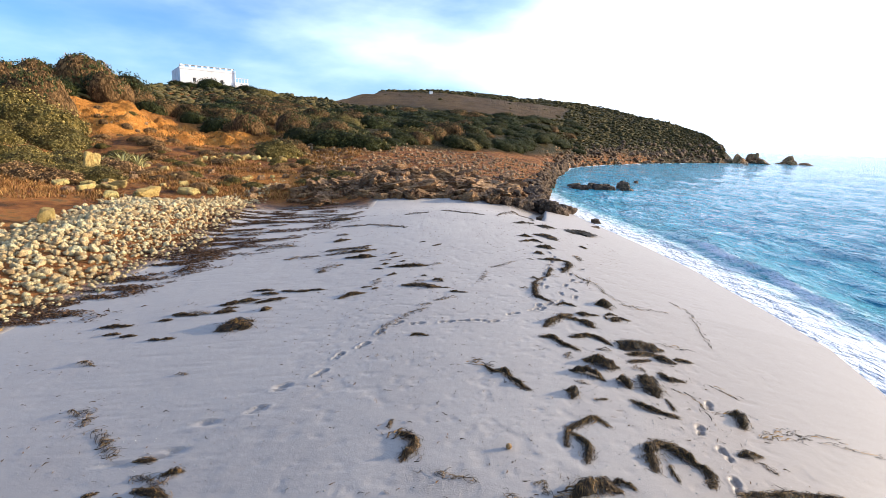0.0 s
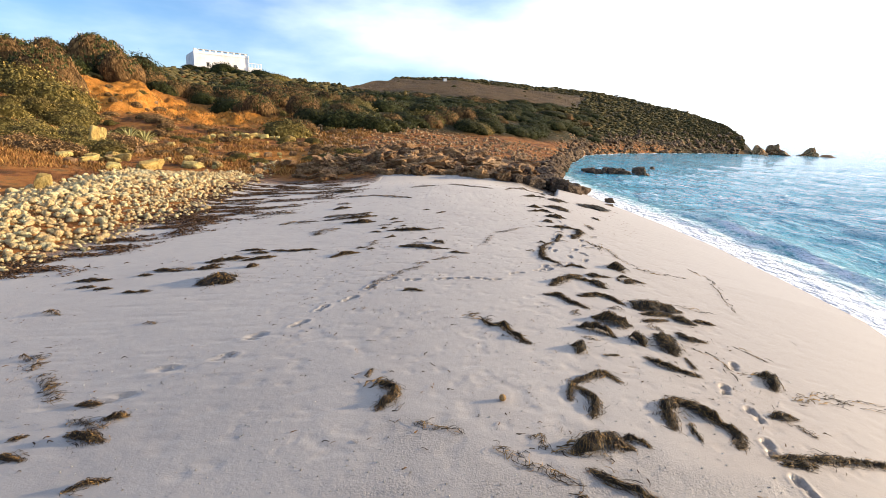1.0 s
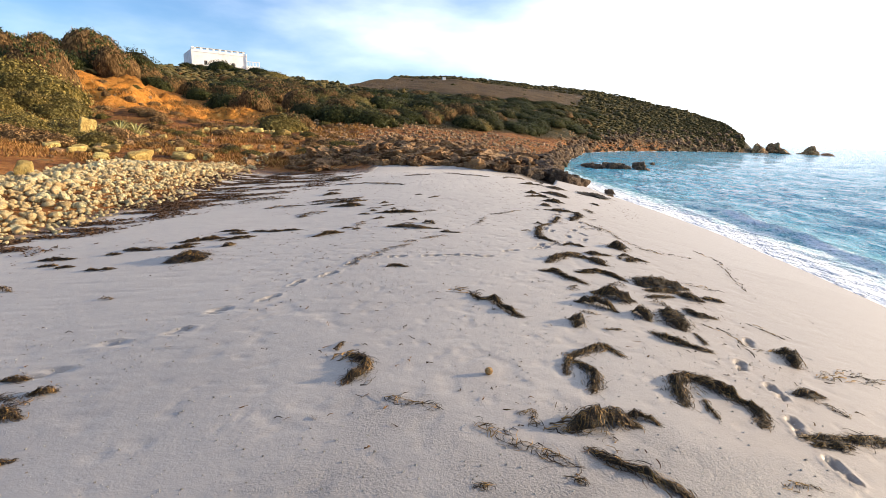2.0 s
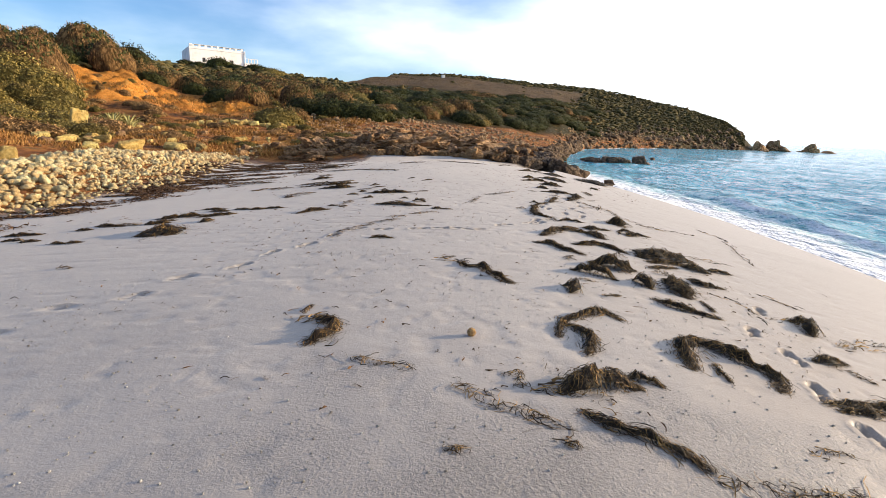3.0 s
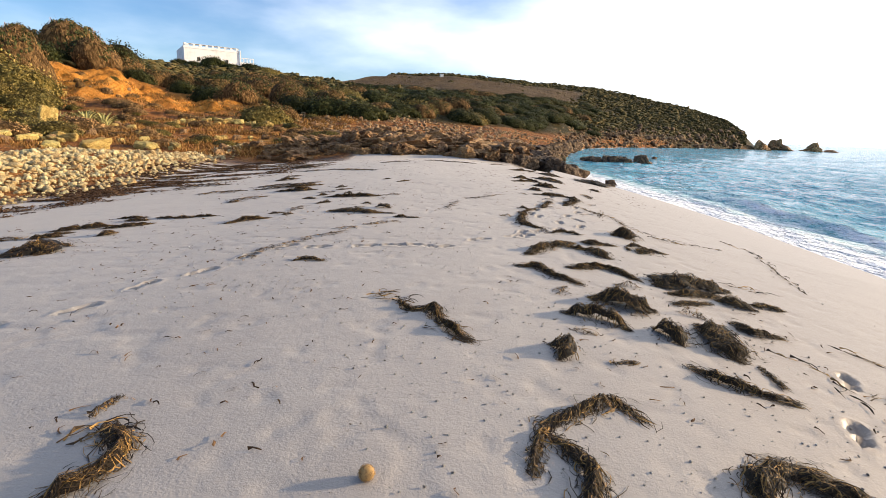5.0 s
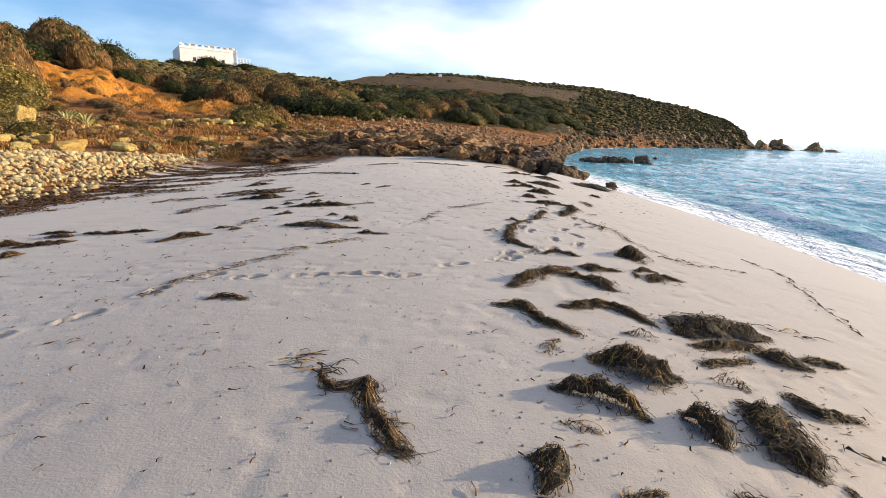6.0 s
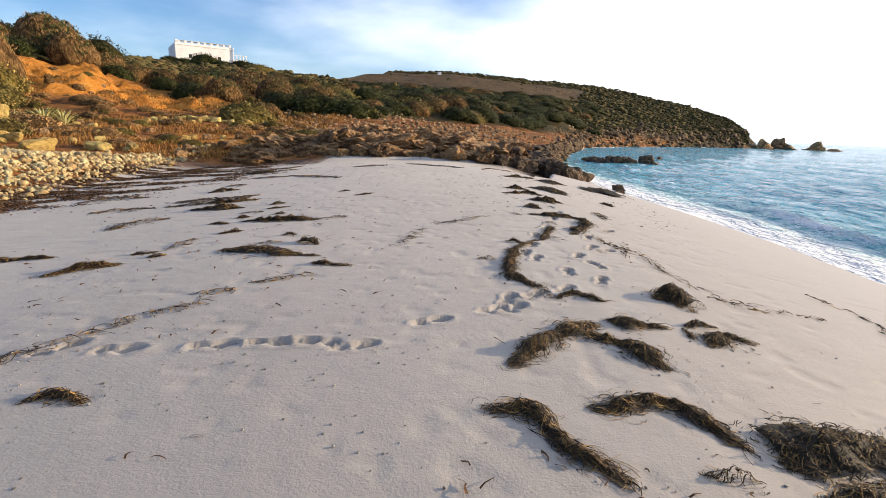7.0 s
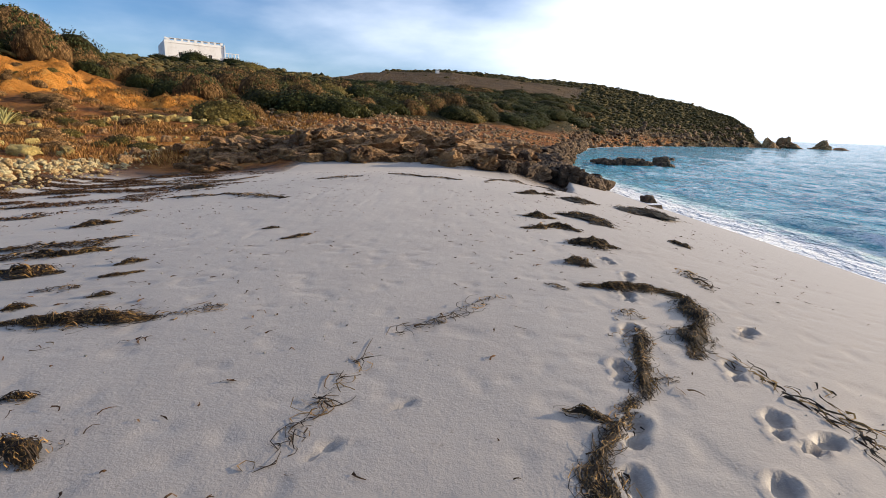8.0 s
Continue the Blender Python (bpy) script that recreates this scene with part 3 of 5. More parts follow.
PEBBLY = [stone_mesh("loose_stone", 400 + i, 3, 9, 0.05, 0.25, 0.75, MAT_ROCK) for i in range(5)]
BLOCKS = [stone_mesh("sandstone_block", 300 + i, 3, 8, 0.025, 0.16, 0.8, MAT_YELLOW) for i in range(5)]


def rock(name, me, x, y, size, label, category, group="", sink=0.35, turn=None, stretch=(1, 1, 1), z=None):
    rng = random.Random(int(x * 131 + y * 977))
    ob = new(name, me)
    base = height(x, y) if z is None else z
    ob.location = (x, y, base + size * stretch[2] * (0.6 - sink))
    ob.rotation_euler = (rng.uniform(-0.25, 0.25), rng.uniform(-0.25, 0.25), rng.uniform(0, 6.28) if turn is None else radians(turn))
    ob.scale = (size * stretch[0], size * stretch[1], size * stretch[2])
    return tagged(ob, label, category, group)


def polar(th, r):
    return HUB[0] + r * math.sin(radians(th)), HUB[1] + r * math.cos(radians(th))


def build_rocks():
    rng = random.Random(5)
    # the outcrop behind the sand: a front rank of large boulders, then smaller ones
    th = -23.5
    while th < 10.5:
        near = 25.3 + 1.6 * rng.random() + (2.5 if th < -14 else 0) + 3.5 * max(0, (-14 - th) / 10)
        size = rng.uniform(0.4, 0.95) * (0.7 if th < -12 else 1.0)
        x, y = polar(th, near)
        if th > 4:
            rock("boulder", rng.choice(SEA_ROCKS), x, y, size * 0.9, "dark wet boulder at the end of the beach", "rock", "rocks at the end of the beach")
        else:
            rock("boulder", rng.choice(BOULDERS), x, y, size, "brown weathered boulder half sunk in the sand", "rock", "rocks at the end of the beach", stretch=(1.25, 1, 0.75))
        th += rng.uniform(0.5, 1.3)
    for i in range(62):
        th = -19 + 25.5 * i / 61 + rng.uniform(-0.4, 0.4)
        x, y = polar(th, 27.2 + rng.uniform(-0.6, 2.6) + (2.5 if th < -13 else 0))
        rock("crag", rng.choice(CRAGS), x, y, rng.uniform(0.6, 1.35) * (0.7 if th < -13 else 1.0), "fractured brown rock outcrop behind the sand", "rock", "rocks at the end of the beach",
             sink=0.34, stretch=(1.35, 1.0, 0.85))
    for _ in range(170):
        th = rng.uniform(-20, 11.0)
        r = 27 + 13 * rng.random() ** 1.3
        x, y = polar(th, r)
        dark = th > 6.5
        rock("boulder", rng.choice(SEA_ROCKS if dark else BOULDERS), x, y, rng.uniform(0.25, 0.8) * (1.1 if th > -12 else 0.7),
             "dark wet boulder above the waterline" if dark else "brown weathered boulder on the stony shore", "rock", "rocks at the end of the beach", stretch=(1.3, 1, 0.8))
    # rubble along the water to the headland, past counting
    spots = []
    for _ in range(620):
        k = rng.random()
        th = 9.5 + 3.6 * min(1, k * 1.7) + (0 if k < 0.6 else (k - 0.6) / 0.4 * 15)
        r0 = float(np.interp(th, PROF[0], PROF[1]))
        spots.append((*polar(th + rng.uniform(-0.5, 0.2), r0 + 24 * rng.random() ** 1.6 - 1), rng.uniform(0.3, 1.0) * (0.3 + r0 / 210)))
    tagged(new("shore_rubble", joined_stones("shore_rubble", np.random.default_rng(17), np.array(spots), 3, MAT_RUBBLE, 10, 0.03, 0.4, 0.8)),
           "brown rocks and boulders along the foot of the headland", "rocks", kind="stuff")
    # the low reef off the point
    for _ in range(16):
        x, y = 13.2 + rng.uniform(-0.5, 5.2), 54 + rng.uniform(-2.5, 3)
        rock("sea_rock", rng.choice(SEA_ROCKS), x, y, rng.uniform(0.5, 1.15), "low dark rock awash in the sea", "rock", "reef", z=SEA_Z - 0.15, sink=0.5)
    for x, y, s in ((21.5, 64, 0.5), (24, 66, 0.45), (7.1, 25.6, 0.55), (6.3, 26.6, 0.6), (8.2, 29, 0.45)):
        rock("sea_rock", SEA_ROCKS[2], x, y, s, "small dark rock awash in the sea", "rock", "reef", z=SEA_Z - 0.05, sink=0.5)
    for _ in range(16):
        x, y = polar(rng.uniform(8.5, 12.8), rng.uniform(26, 33))
        rock("sea_rock", rng.choice(SEA_ROCKS), x, y, rng.uniform(0.35, 0.8), "dark wet boulder standing in the shallows", "rock", "reef", sink=0.4)
    # pinnacles and islets off the headland
    stack_shapes = []
    for i in range(4):
        v, f = stone_shape(np.random.default_rng(170 + i), 4, 9, 0.03, 0.7)
        up = np.clip(v[:, 2] + 0.35, 0, 1.4) / 1.4
        v[:, :2] *= (1.35 - 0.8 * up)[:, None]
        stack_shapes.append(raw_mesh("sea_pinnacle", v, f.tolist(), MAT_ROCK))
    for th, r, s, st in ((29.6, 215, 4.2, (1.2, 1, 1.05)), (30.9, 222, 5.2, (1.5, 1, 0.95)), (32.0, 222, 2.4, (2.2, 1, 0.5)), (30.3, 190, 1.1, (1, 1, 1)),
                         (33.7, 240, 4.6, (1.15, 1, 0.9)), (33.0, 240, 3.2, (2.4, 1, 0.42)), (35.2, 240, 3.0, (2.4, 1, 0.4))):
        x, y = polar(th, r)
        rock("sea_pinnacle", stack_shapes[int(th * 7) % 4], x, y, s, "jagged brown rock pinnacle standing in the sea", "rock", "sea pinnacles", z=SEA_Z - 0.4, sink=0.3, stretch=(0.55 * st[0], 0.6 * st[1], 0.6 * st[2]))
    # yellow sandstone blocks at the top of the pebble bank
    for x, y, s, st in ((-17.9, 27.6, 0.95, (1.5, 0.8, 0.75)), (-16.6, 29.3, 0.85, (1.6, 0.8, 0.65)), (-15.4, 30.3, 0.75, (1.3, 0.8, 0.7)), (-19.2, 26.4, 0.7, (1.2, 0.9, 0.7)),
                        (-17.2, 19.2, 0.85, (0.75, 0.7, 1.0)), (-21.5, 27.5, 0.9, (1.6, 0.9, 0.6)), (-23.5, 28.5, 0.8, (1.4, 0.9, 0.6)), (-26, 29.5, 1.1, (1.8, 0.9, 0.6))):
        rock("sandstone_block", BLOCKS[int(-x * 10) % 5], x, y, s, "weathered yellow sandstone block on the pebble bank", "rock", "sandstone blocks", stretch=tuple(0.7 * v for v in st), sink=0.12)
    rock("standing_stone", stone_mesh("standing_stone", 333, 4, 3, 0.02, 0.10, 1.0, MAT_YELLOW), *polar(-40.3, 40.5), 1.3, "upright pale sandstone slab among the bushes", "rock", stretch=(0.52, 0.4, 0.95), sink=0.05, turn=38)
    for i in range(44):
        k = i // 2
        x, y = -20.6 - 0.46 * k + rng.uniform(-0.2, 0.2), 28.6 + 0.16 * k + (i % 2) * 0.9 + rng.uniform(-0.25, 0.25)
        rock("sandstone_block", rng.choice(BLOCKS), x, y, rng.uniform(0.28, 0.55), "pale sandstone block in a tumbled bank wall", "rock", "sandstone blocks", stretch=(1.3, 0.9, 0.8), sink=0.2)
    for _ in range(60):
        x, y = polar(rng.uniform(-23, -13), rng.uniform(25.5, 32))
        rock("boulder", rng.choice(BOULDERS), x, y, rng.uniform(0.12, 0.42), "brown weathered boulder half sunk in the sand", "rock", "rocks at the end of the beach", stretch=(1.25, 1, 0.75))
    # the row of pale stones along the terrace
    for i in range(17):
        th = -30.5 + 9.3 * i / 16 + rng.uniform(-0.15, 0.15)
        x, y = polar(th, 45.5 + rng.uniform(-0.4, 0.4))
        rock("terrace_stone", rng.choice(BLOCKS), x, y, rng.uniform(0.30, 0.52), "pale rounded stone in a low terrace wall", "stone", "terrace wall", stretch=(1.1, 0.8, 0.95), sink=0.2)
    for _ in range(170):
        th, r = rng.uniform(-46, -14), rng.uniform(30, 48)
        x, y = polar(th, r)
        rock("loose_stone", rng.choice(BLOCKS[:2] + PEBBLY), x, y, 0.10 + 0.34 * rng.random() ** 2, "loose weathered stone on the earth bank", "stone", "stones on the bank")


def build_pebbles():
    rng = np.random.default_rng(8)
    pts = []
    while len(pts) < 6800:
        y = rng.uniform(3, 36)
        edge = np.interp(y, (3, 17, 24, 36), (-10.2, -10.3, -11.5, -12.8))
        x = edge - 7.0 * rng.random() ** 0.9 + rng.normal(0, 0.35)
        if y > 27 and x < -15 + (y - 27) * 0.25:
            continue
        k = np.clip((edge - x) / 4, 0, 1)
        pts.append((x, y, (0.042 + 0.088 * rng.random() ** 1.6) * (0.8 + 0.55 * k) * (1.55 if rng.random() < 0.12 else 1)))
    pts = np.array(pts)
    near = np.argsort(np.hypot(pts[:, 0] + 9, pts[:, 1] - 13))[:300]
    rest = np.setdiff1d(np.arange(len(pts)), near)
    bank = tagged(new("pebble_bank", joined_stones("pebble_bank", rng, pts[rest], 2, MAT_PEBBLES, 10, 0.09, 0.06, 0.72)),
                  "bank of pale rounded pebbles along the back of the beach", "pebbles", kind="stuff")
    kinds = [stone_mesh("pebble", 400 + i, 2, 10, 0.09, 0.06, 0.72, MAT_PEBBLE) for i in range(8)]
    zs = land_height(pts[near, 0], pts[near, 1])
    for (x, y, s), z in zip(pts[near], zs):
        ob = new("pebble", kinds[int(rng.integers(8))])
        ob.parent = bank
        ob.location = (x, y, z + s * 0.25)
        ob.rotation_euler = (rng.normal(0, 0.2), rng.normal(0, 0.2), rng.uniform(0, 6.28))
        ob.scale = (s, s, s)
    # the cobbles of the stony shore, and stones down the far slope
    spots = []
    for _ in range(2500):
        th, r = rng.uniform(-19, 12), 30 + 36 * rng.random()
        x, y = polar(th, r)
        if np.interp(th, PROF[0], PROF[1]) < r + 1:
            spots.append((x, y, 0.06 + 0.22 * rng.random() ** 2.5))
    for _ in range(900):
        th = rng.uniform(10, 27)
        r0, r1 = np.interp(th, PROF[0], PROF[1]), np.interp(th, PROF[0], PROF[3])
        x, y = polar(th, r0 + (r1 + 10 - r0) * rng.random())
        spots.append((x, y, rng.uniform(0.12, 0.42)))
    tagged(new("cobble_field", joined_stones("cobble_field", rng, np.array(spots), 2, MAT_COBBLE, 9, 0.08, 0.12, 0.7)),
           "field of weathered brown cobbles below the scrub", "stones", kind="stuff")


# ---- shrubs ----
def leaf_cloud(rng, centres, normals, size, per=3, aspect=1.8, upright=False):
    """Small pointed leaves round the given places: verts and faces."""
    n = len(centres) * per
    c = np.repeat(centres, per, 0) + rng.normal(0, size * 0.35, (n, 3))
    u = np.repeat(normals, per, 0) + rng.normal(0, 0.42, (n, 3))
    d = np.cross(u, rng.normal(size=(n, 3)))
    d /= np.linalg.norm(d, axis=1)[:, None] + 1e-9
    if upright:
        d = np.repeat(normals, per, 0) * 0.5 + (0, 0, 1.0) + rng.normal(0, 0.22, (n, 3))
        d /= np.linalg.norm(d, axis=1)[:, None] + 1e-9
    s = np.cross(d, u)
    s /= np.linalg.norm(s, axis=1)[:, None] + 1e-9
    L = size * rng.uniform(0.6, 1.4, (n, 1))
    q = np.stack([c - d * L * 0.5, c + s * L / aspect * 0.5, c + d * L * 0.6, c - s * L / aspect * 0.5], 1).reshape(-1, 3)
    return q, np.arange(4 * n).reshape(-1, 4)


def dome_lumps(rng, lumps):
    c = rng.normal(size=(lumps, 3))
    c[:, 2] = np.abs(c[:, 2])
    return c / np.linalg.norm(c, axis=1)[:, None]


def dome_place(u, c, lean, flat, swell=1.0):
    """Directions to places on an uneven, wind-shorn dome one metre in radius."""
    near = (u @ c.T).max(1)
    p = u * (swell * (0.54 + 0.52 * smooth01((near - 0.55) / 0.40)))[:, None]
    p[:, 2] *= flat
    p[:, 0] += lean * p[:, 2]
    return p


def dome_points(rng, n, lean, flat, lumps=7, c=None, ragged=0.05):
    u = rng.normal(size=(n, 3))
    u[:, 2] = np.abs(u[:, 2]) * 1.0 - 0.12
    u /= np.linalg.norm(u, axis=1)[:, None]
    return dome_place(u, dome_lumps(rng, lumps) if c is None else c, lean, flat, 0.97 + rng.normal(0, ragged, n)), u


def twig_fan(rng, n, top, spread_by, size):
    """Thin upright twigs fanning out from the base: ribbons as verts and faces."""
    V, F = [], []
    for i in range(n):
        a, e = rng.uniform(0, 6.28), abs(rng.normal(0, spread_by))
        d = np.array([math.cos(a) * math.sin(e), math.sin(a) * math.sin(e), math.cos(e)])
        L = top * rng.uniform(0.7, 1.05)
        start = d * L * rng.uniform(0.05, 0.55)
        side = np.cross(d, rng.normal(size=3))
        side = side / (np.linalg.norm(side) + 1e-9) * size * rng.uniform(0.6, 1.3)
        bend = rng.normal(0, 0.06, 3)
        mid, tip = start + (d * L - start) * 0.55 + bend, d * L + bend * 2.2
        b = len(V)
        V += [start - side, start + side, mid + side * 0.8, mid - side * 0.8, tip]
        F += [(b, b + 1, b + 2, b + 3), (b + 3, b + 2, b + 4)]
    return np.array(V), F


def limb(bm, a, b, ra, rb, sides=6):
    a, b = Vector(a), Vector(b)
    q = (b - a).to_track_quat("Z", "Y").to_matrix()
    rings = []
    for p, rr in ((a, ra), (b, rb)):
        rings.append([bm.verts.new(p + q @ Vector((rr * math.cos(6.2832 * i / sides), rr * math.sin(6.2832 * i / sides), 0))) for i in range(sides)])
    for i in range(sides):
        bm.faces.new((rings[0][i], rings[0][(i + 1) % sides], rings[1][(i + 1) % sides], rings[1][i]))
    bm.faces.new(rings[1])
    bm.faces.new(rings[0][::-1])


def shrub(name, seed, label, category, material, leaves, leaf_size, lean, flat, twigs=0, twig_mat=None, core=0.78):
    rng = np.random.default_rng(seed)
    ob = tagged(new(name), label, category, "scrub on the slope")
    bm = bmesh.new()
    limb(bm, (0, 0, -0.25), (0.02, 0, 0.16), 0.07, 0.05)
    for i in range(5):
        a = 1.257 * i + rng.uniform(-0.4, 0.4)
        limb(bm, (0.02, 0, 0.12), (0.5 * math.cos(a) + lean * 0.4, 0.5 * math.sin(a), 0.45 * flat), 0.045, 0.015, 5)
    part("trunk", bm, MAT_BARK, ob)
    lumps = dome_lumps(rng, 13)
    p, u = dome_points(rng, leaves, lean, flat, c=lumps, ragged=0.03 if twigs > 100 else 0.05)
    if twigs > 100:
        p, u = p[u[:, 2] < 0.9], u[u[:, 2] < 0.9]
    q, f = leaf_cloud(rng, p * (0.93 if twigs > 100 else 1), u, leaf_size, 3, 4.5 if twigs > 100 else 1.8, twigs > 100)
    if twigs:
        tv, tf = twig_fan(rng, twigs * (2 if twigs > 100 else 1), 0.83 if twigs > 100 else 0.84, 0.80 if twigs > 100 else 0.62, 0.009)
        tv[:, 2] *= flat
        tv[:, 0] += lean * tv[:, 2]
        part("twig_fan", raw_mesh("twig_fan", tv, tf, twig_mat), None, ob)
    part("crown", raw_mesh("crown", q, f.tolist(), material), None, ob)
    if twigs > 100:
        tp, tu = dome_points(rng, 800, lean, flat, c=lumps, ragged=0.02)
        top = tu[:, 2] + 0.22 * np.sin(5 * tu[:, 0] + seed) > 0.50
        gq, gf = leaf_cloud(rng, tp[top] * 0.90, tu[top], 0.06, 4, 1.6)
        tagged(part("green_top", raw_mesh("green_top", gq, gf.tolist(), MAT_GREEN), None, ob, "dark green leafy top"), kind="stuff")
    # added solid core behind the leaves, coloured dark as inner shade
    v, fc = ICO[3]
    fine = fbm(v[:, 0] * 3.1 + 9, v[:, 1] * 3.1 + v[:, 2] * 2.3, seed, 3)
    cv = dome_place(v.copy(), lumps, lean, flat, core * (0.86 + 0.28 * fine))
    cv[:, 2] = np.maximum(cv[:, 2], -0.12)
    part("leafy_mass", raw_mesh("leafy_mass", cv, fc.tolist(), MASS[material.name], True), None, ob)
    return ob


def build_scrub():
    green = [shrub("green_shrub", 500 + i, "dense dark green mastic shrub shorn by the wind", "shrub", MAT_GREEN if i else MAT_OLIVE, 420, 0.070, -0.35 + 0.2 * (i % 2), 0.72, core=0.88) for i in range(5)]
    bank = green[:1] + [shrub("olive_shrub", 560 + i, "sunlit olive-green bush on the earth bank", "shrub", MAT_OLIVE, 480, 0.062, -0.2, 0.8, core=0.88) for i in range(2)]
    wide = [shrub("green_shrub", 510 + i, "dense dark green mastic shrub high on the slope", "shrub", MAT_GREEN, 230, 0.09, -0.35 + 0.2 * (i % 2), 0.72, core=0.88) for i in range(4)]
    dry = [shrub("dry_shrub", 520 + i, "brown dried shrub with upright bare twigs", "shrub", MAT_DRY, 620, 0.052, -0.12, 1.0, 220, MAT_DRY, 0.86) for i in range(4)]
    low = [shrub("low_shrub", 540 + i, "low olive-brown heath bush on the bank", "shrub", MAT_OLIVE if i % 2 else MAT_DRY, 300, 0.07, -0.1, 0.6, 70, MAT_DRY, 0.93) for i in range(3)]
    rng = random.Random(21)
    used = set()

    def put(kinds, x, y, size, tall=1.0):
        ob = rng.choice(kinds)
        m = pose(x, y, height(x, y) - 0.1 * size, 0, 0, rng.uniform(-35, 35)) @ Matrix.Diagonal((size * rng.uniform(0.85, 1.2), size * rng.uniform(0.85, 1.2), size * tall, 1))
        if ob not in used:
            used.add(ob)
            ob.matrix_basis = m
            return ob
        c = copy_thing(ob, pose(0, 0, 0))
        c.matrix_basis = m
        return c

    # the tall dried tamarisks and the ridge above the ochre slope
    for x, y, s, t in ((-49, 69, 4.2, 1.25), (-44.5, 66, 3.2, 1.2), (-53, 66, 3.4, 1.2), (-42.8, 52.2, 3.7, 1.3), (-48, 54, 3.6, 1.3),
                       (-42, 69, 2.6, 1.1), (-39.5, 70.5, 2.6, 1.0), (-36.5, 71, 2.4, 1.1), (-34, 72, 2.2, 1.0), (-31.5, 71, 2.0, 1.2),
                       (-21, 67, 2.6, 1.15), (-14.5, 62.5, 2.1, 1.2), (-25, 62, 2.3, 1.2), (-27.5, 63.5, 1.7, 1.2), (-29.5, 66.5, 2.0, 1.2), (-9.5, 66, 1.8, 1.0), (-5, 72, 2.0, 0.9)):
        put(dry, x, y, s, t)
    for x, y, s, t in ((-46, 50.5, 2.6, 1.1), (-50, 53, 2.8, 1.1), (-44, 46, 2.2, 1.0), (-53, 57, 3.0, 1.1), (-49, 58, 2.4, 1.0), (-56, 62, 3.2, 1.2), (-48, 63, 2.6, 1.1), (-58, 69, 4.4, 1.3), (-39.5, 66.5, 2.0, 1.2), (-34.5, 67.5, 1.8, 1.2), (-28, 69, 2.2, 1.2),
                       (-38, 47, 2.8, 1.25), (-42, 48.5, 3.0, 1.25), (-34.5, 44.5, 2.0, 1.1), (-36.2, 45.5, 1.8, 1.2), (-40, 45.5, 2.2, 1.1), (-47, 75, 3.8, 1.2), (-55, 74, 4.0, 1.1), (-62, 72, 4.5, 1.1), (-43, 74, 3.0, 1.0), (-39, 76, 3.0, 0.9), (-34, 77, 3.0, 0.9), (-30, 80, 3.0, 0.9),
                       (-61.8, 134, 3.6, 1.2), (-57, 134, 3.0, 0.7), (-67, 130, 2.2, 0.7), (-73, 139, 2.4, 0.85), (-69.5, 139.5, 2.6, 0.8), (-66, 142, 2.6, 0.9), (-51, 131, 3.2, 0.8), (-46, 128, 3.2, 0.8), (-71, 128, 2.2, 0.6)):
        put(bank if y < 60 else green, x, y, s, t)
    # the bank below the tamarisks
    for _ in range(52):
        th, r = rng.uniform(-58, -36.0), rng.uniform(36, 48)
        x, y = polar(th, r)
        put(bank if rng.random() < 0.6 else low, x, y, rng.uniform(0.9, 1.9), 0.9)
    for _ in range(95):
        th, r = rng.uniform(-42, -15), rng.uniform(33, 56)
        x, y = polar(th, r)
        if bare_earth(np.array([x]), np.array([y]))[0] > 0.4:
            continue
        put(low, x, y, rng.uniform(0.45, 1.05), rng.uniform(0.7, 1.0))
    for _ in range(30):
        x, y = -38 + rng.gauss(0, 10), 56 + rng.gauss(0, 5)
        put(low, x, y, rng.uniform(0.35, 0.75), 1.7)
        rock("loose_stone", rng.choice(PEBBLY), x + rng.gauss(0, 3), y + rng.gauss(0, 3), rng.uniform(0.12, 0.36), "loose weathered stone on the earth bank", "stone", "stones on the bank")
    for _ in range(34):
        x, y = polar(rng.uniform(-60, -40), rng.uniform(42, 62))
        if bare_earth(np.array([x]), np.array([y]))[0] < 0.75 or x < -43:
            put(bank if rng.random() < 0.7 else low, x, y, rng.uniform(1.2, 2.2), 1.0)
    # macchia on the slope, thick and wind-shorn
    count = 0
    while count < 300:
        th = rng.uniform(-27, 14)
        r1 = float(np.interp(th, PROF[0], PROF[3]))
        r = r1 + 2 + 62 * rng.random() ** 0.85
        x, y = polar(th, r)
        if bare_earth(np.array([x]), np.array([y]))[0] > 0.35 or (th < -18 and r < 75 and rng.random() < 0.6):
            continue
        put((green if r < 80 else wide) if rng.random() < (0.85 if th > -18 else 0.55) else dry, x, y, rng.uniform(1.5, 3.0) * (1 + min(0.15, (r - 50) / 300)), rng.uniform(0.7, 1.0) * (1 if r < 92 else 0.75))
        count += 1
    for ob in green + bank[1:] + dry + low + wide:
        if ob not in used:
            put([ob], -60 - rng.random() * 9, 70 + rng.random() * 9, 2.0)


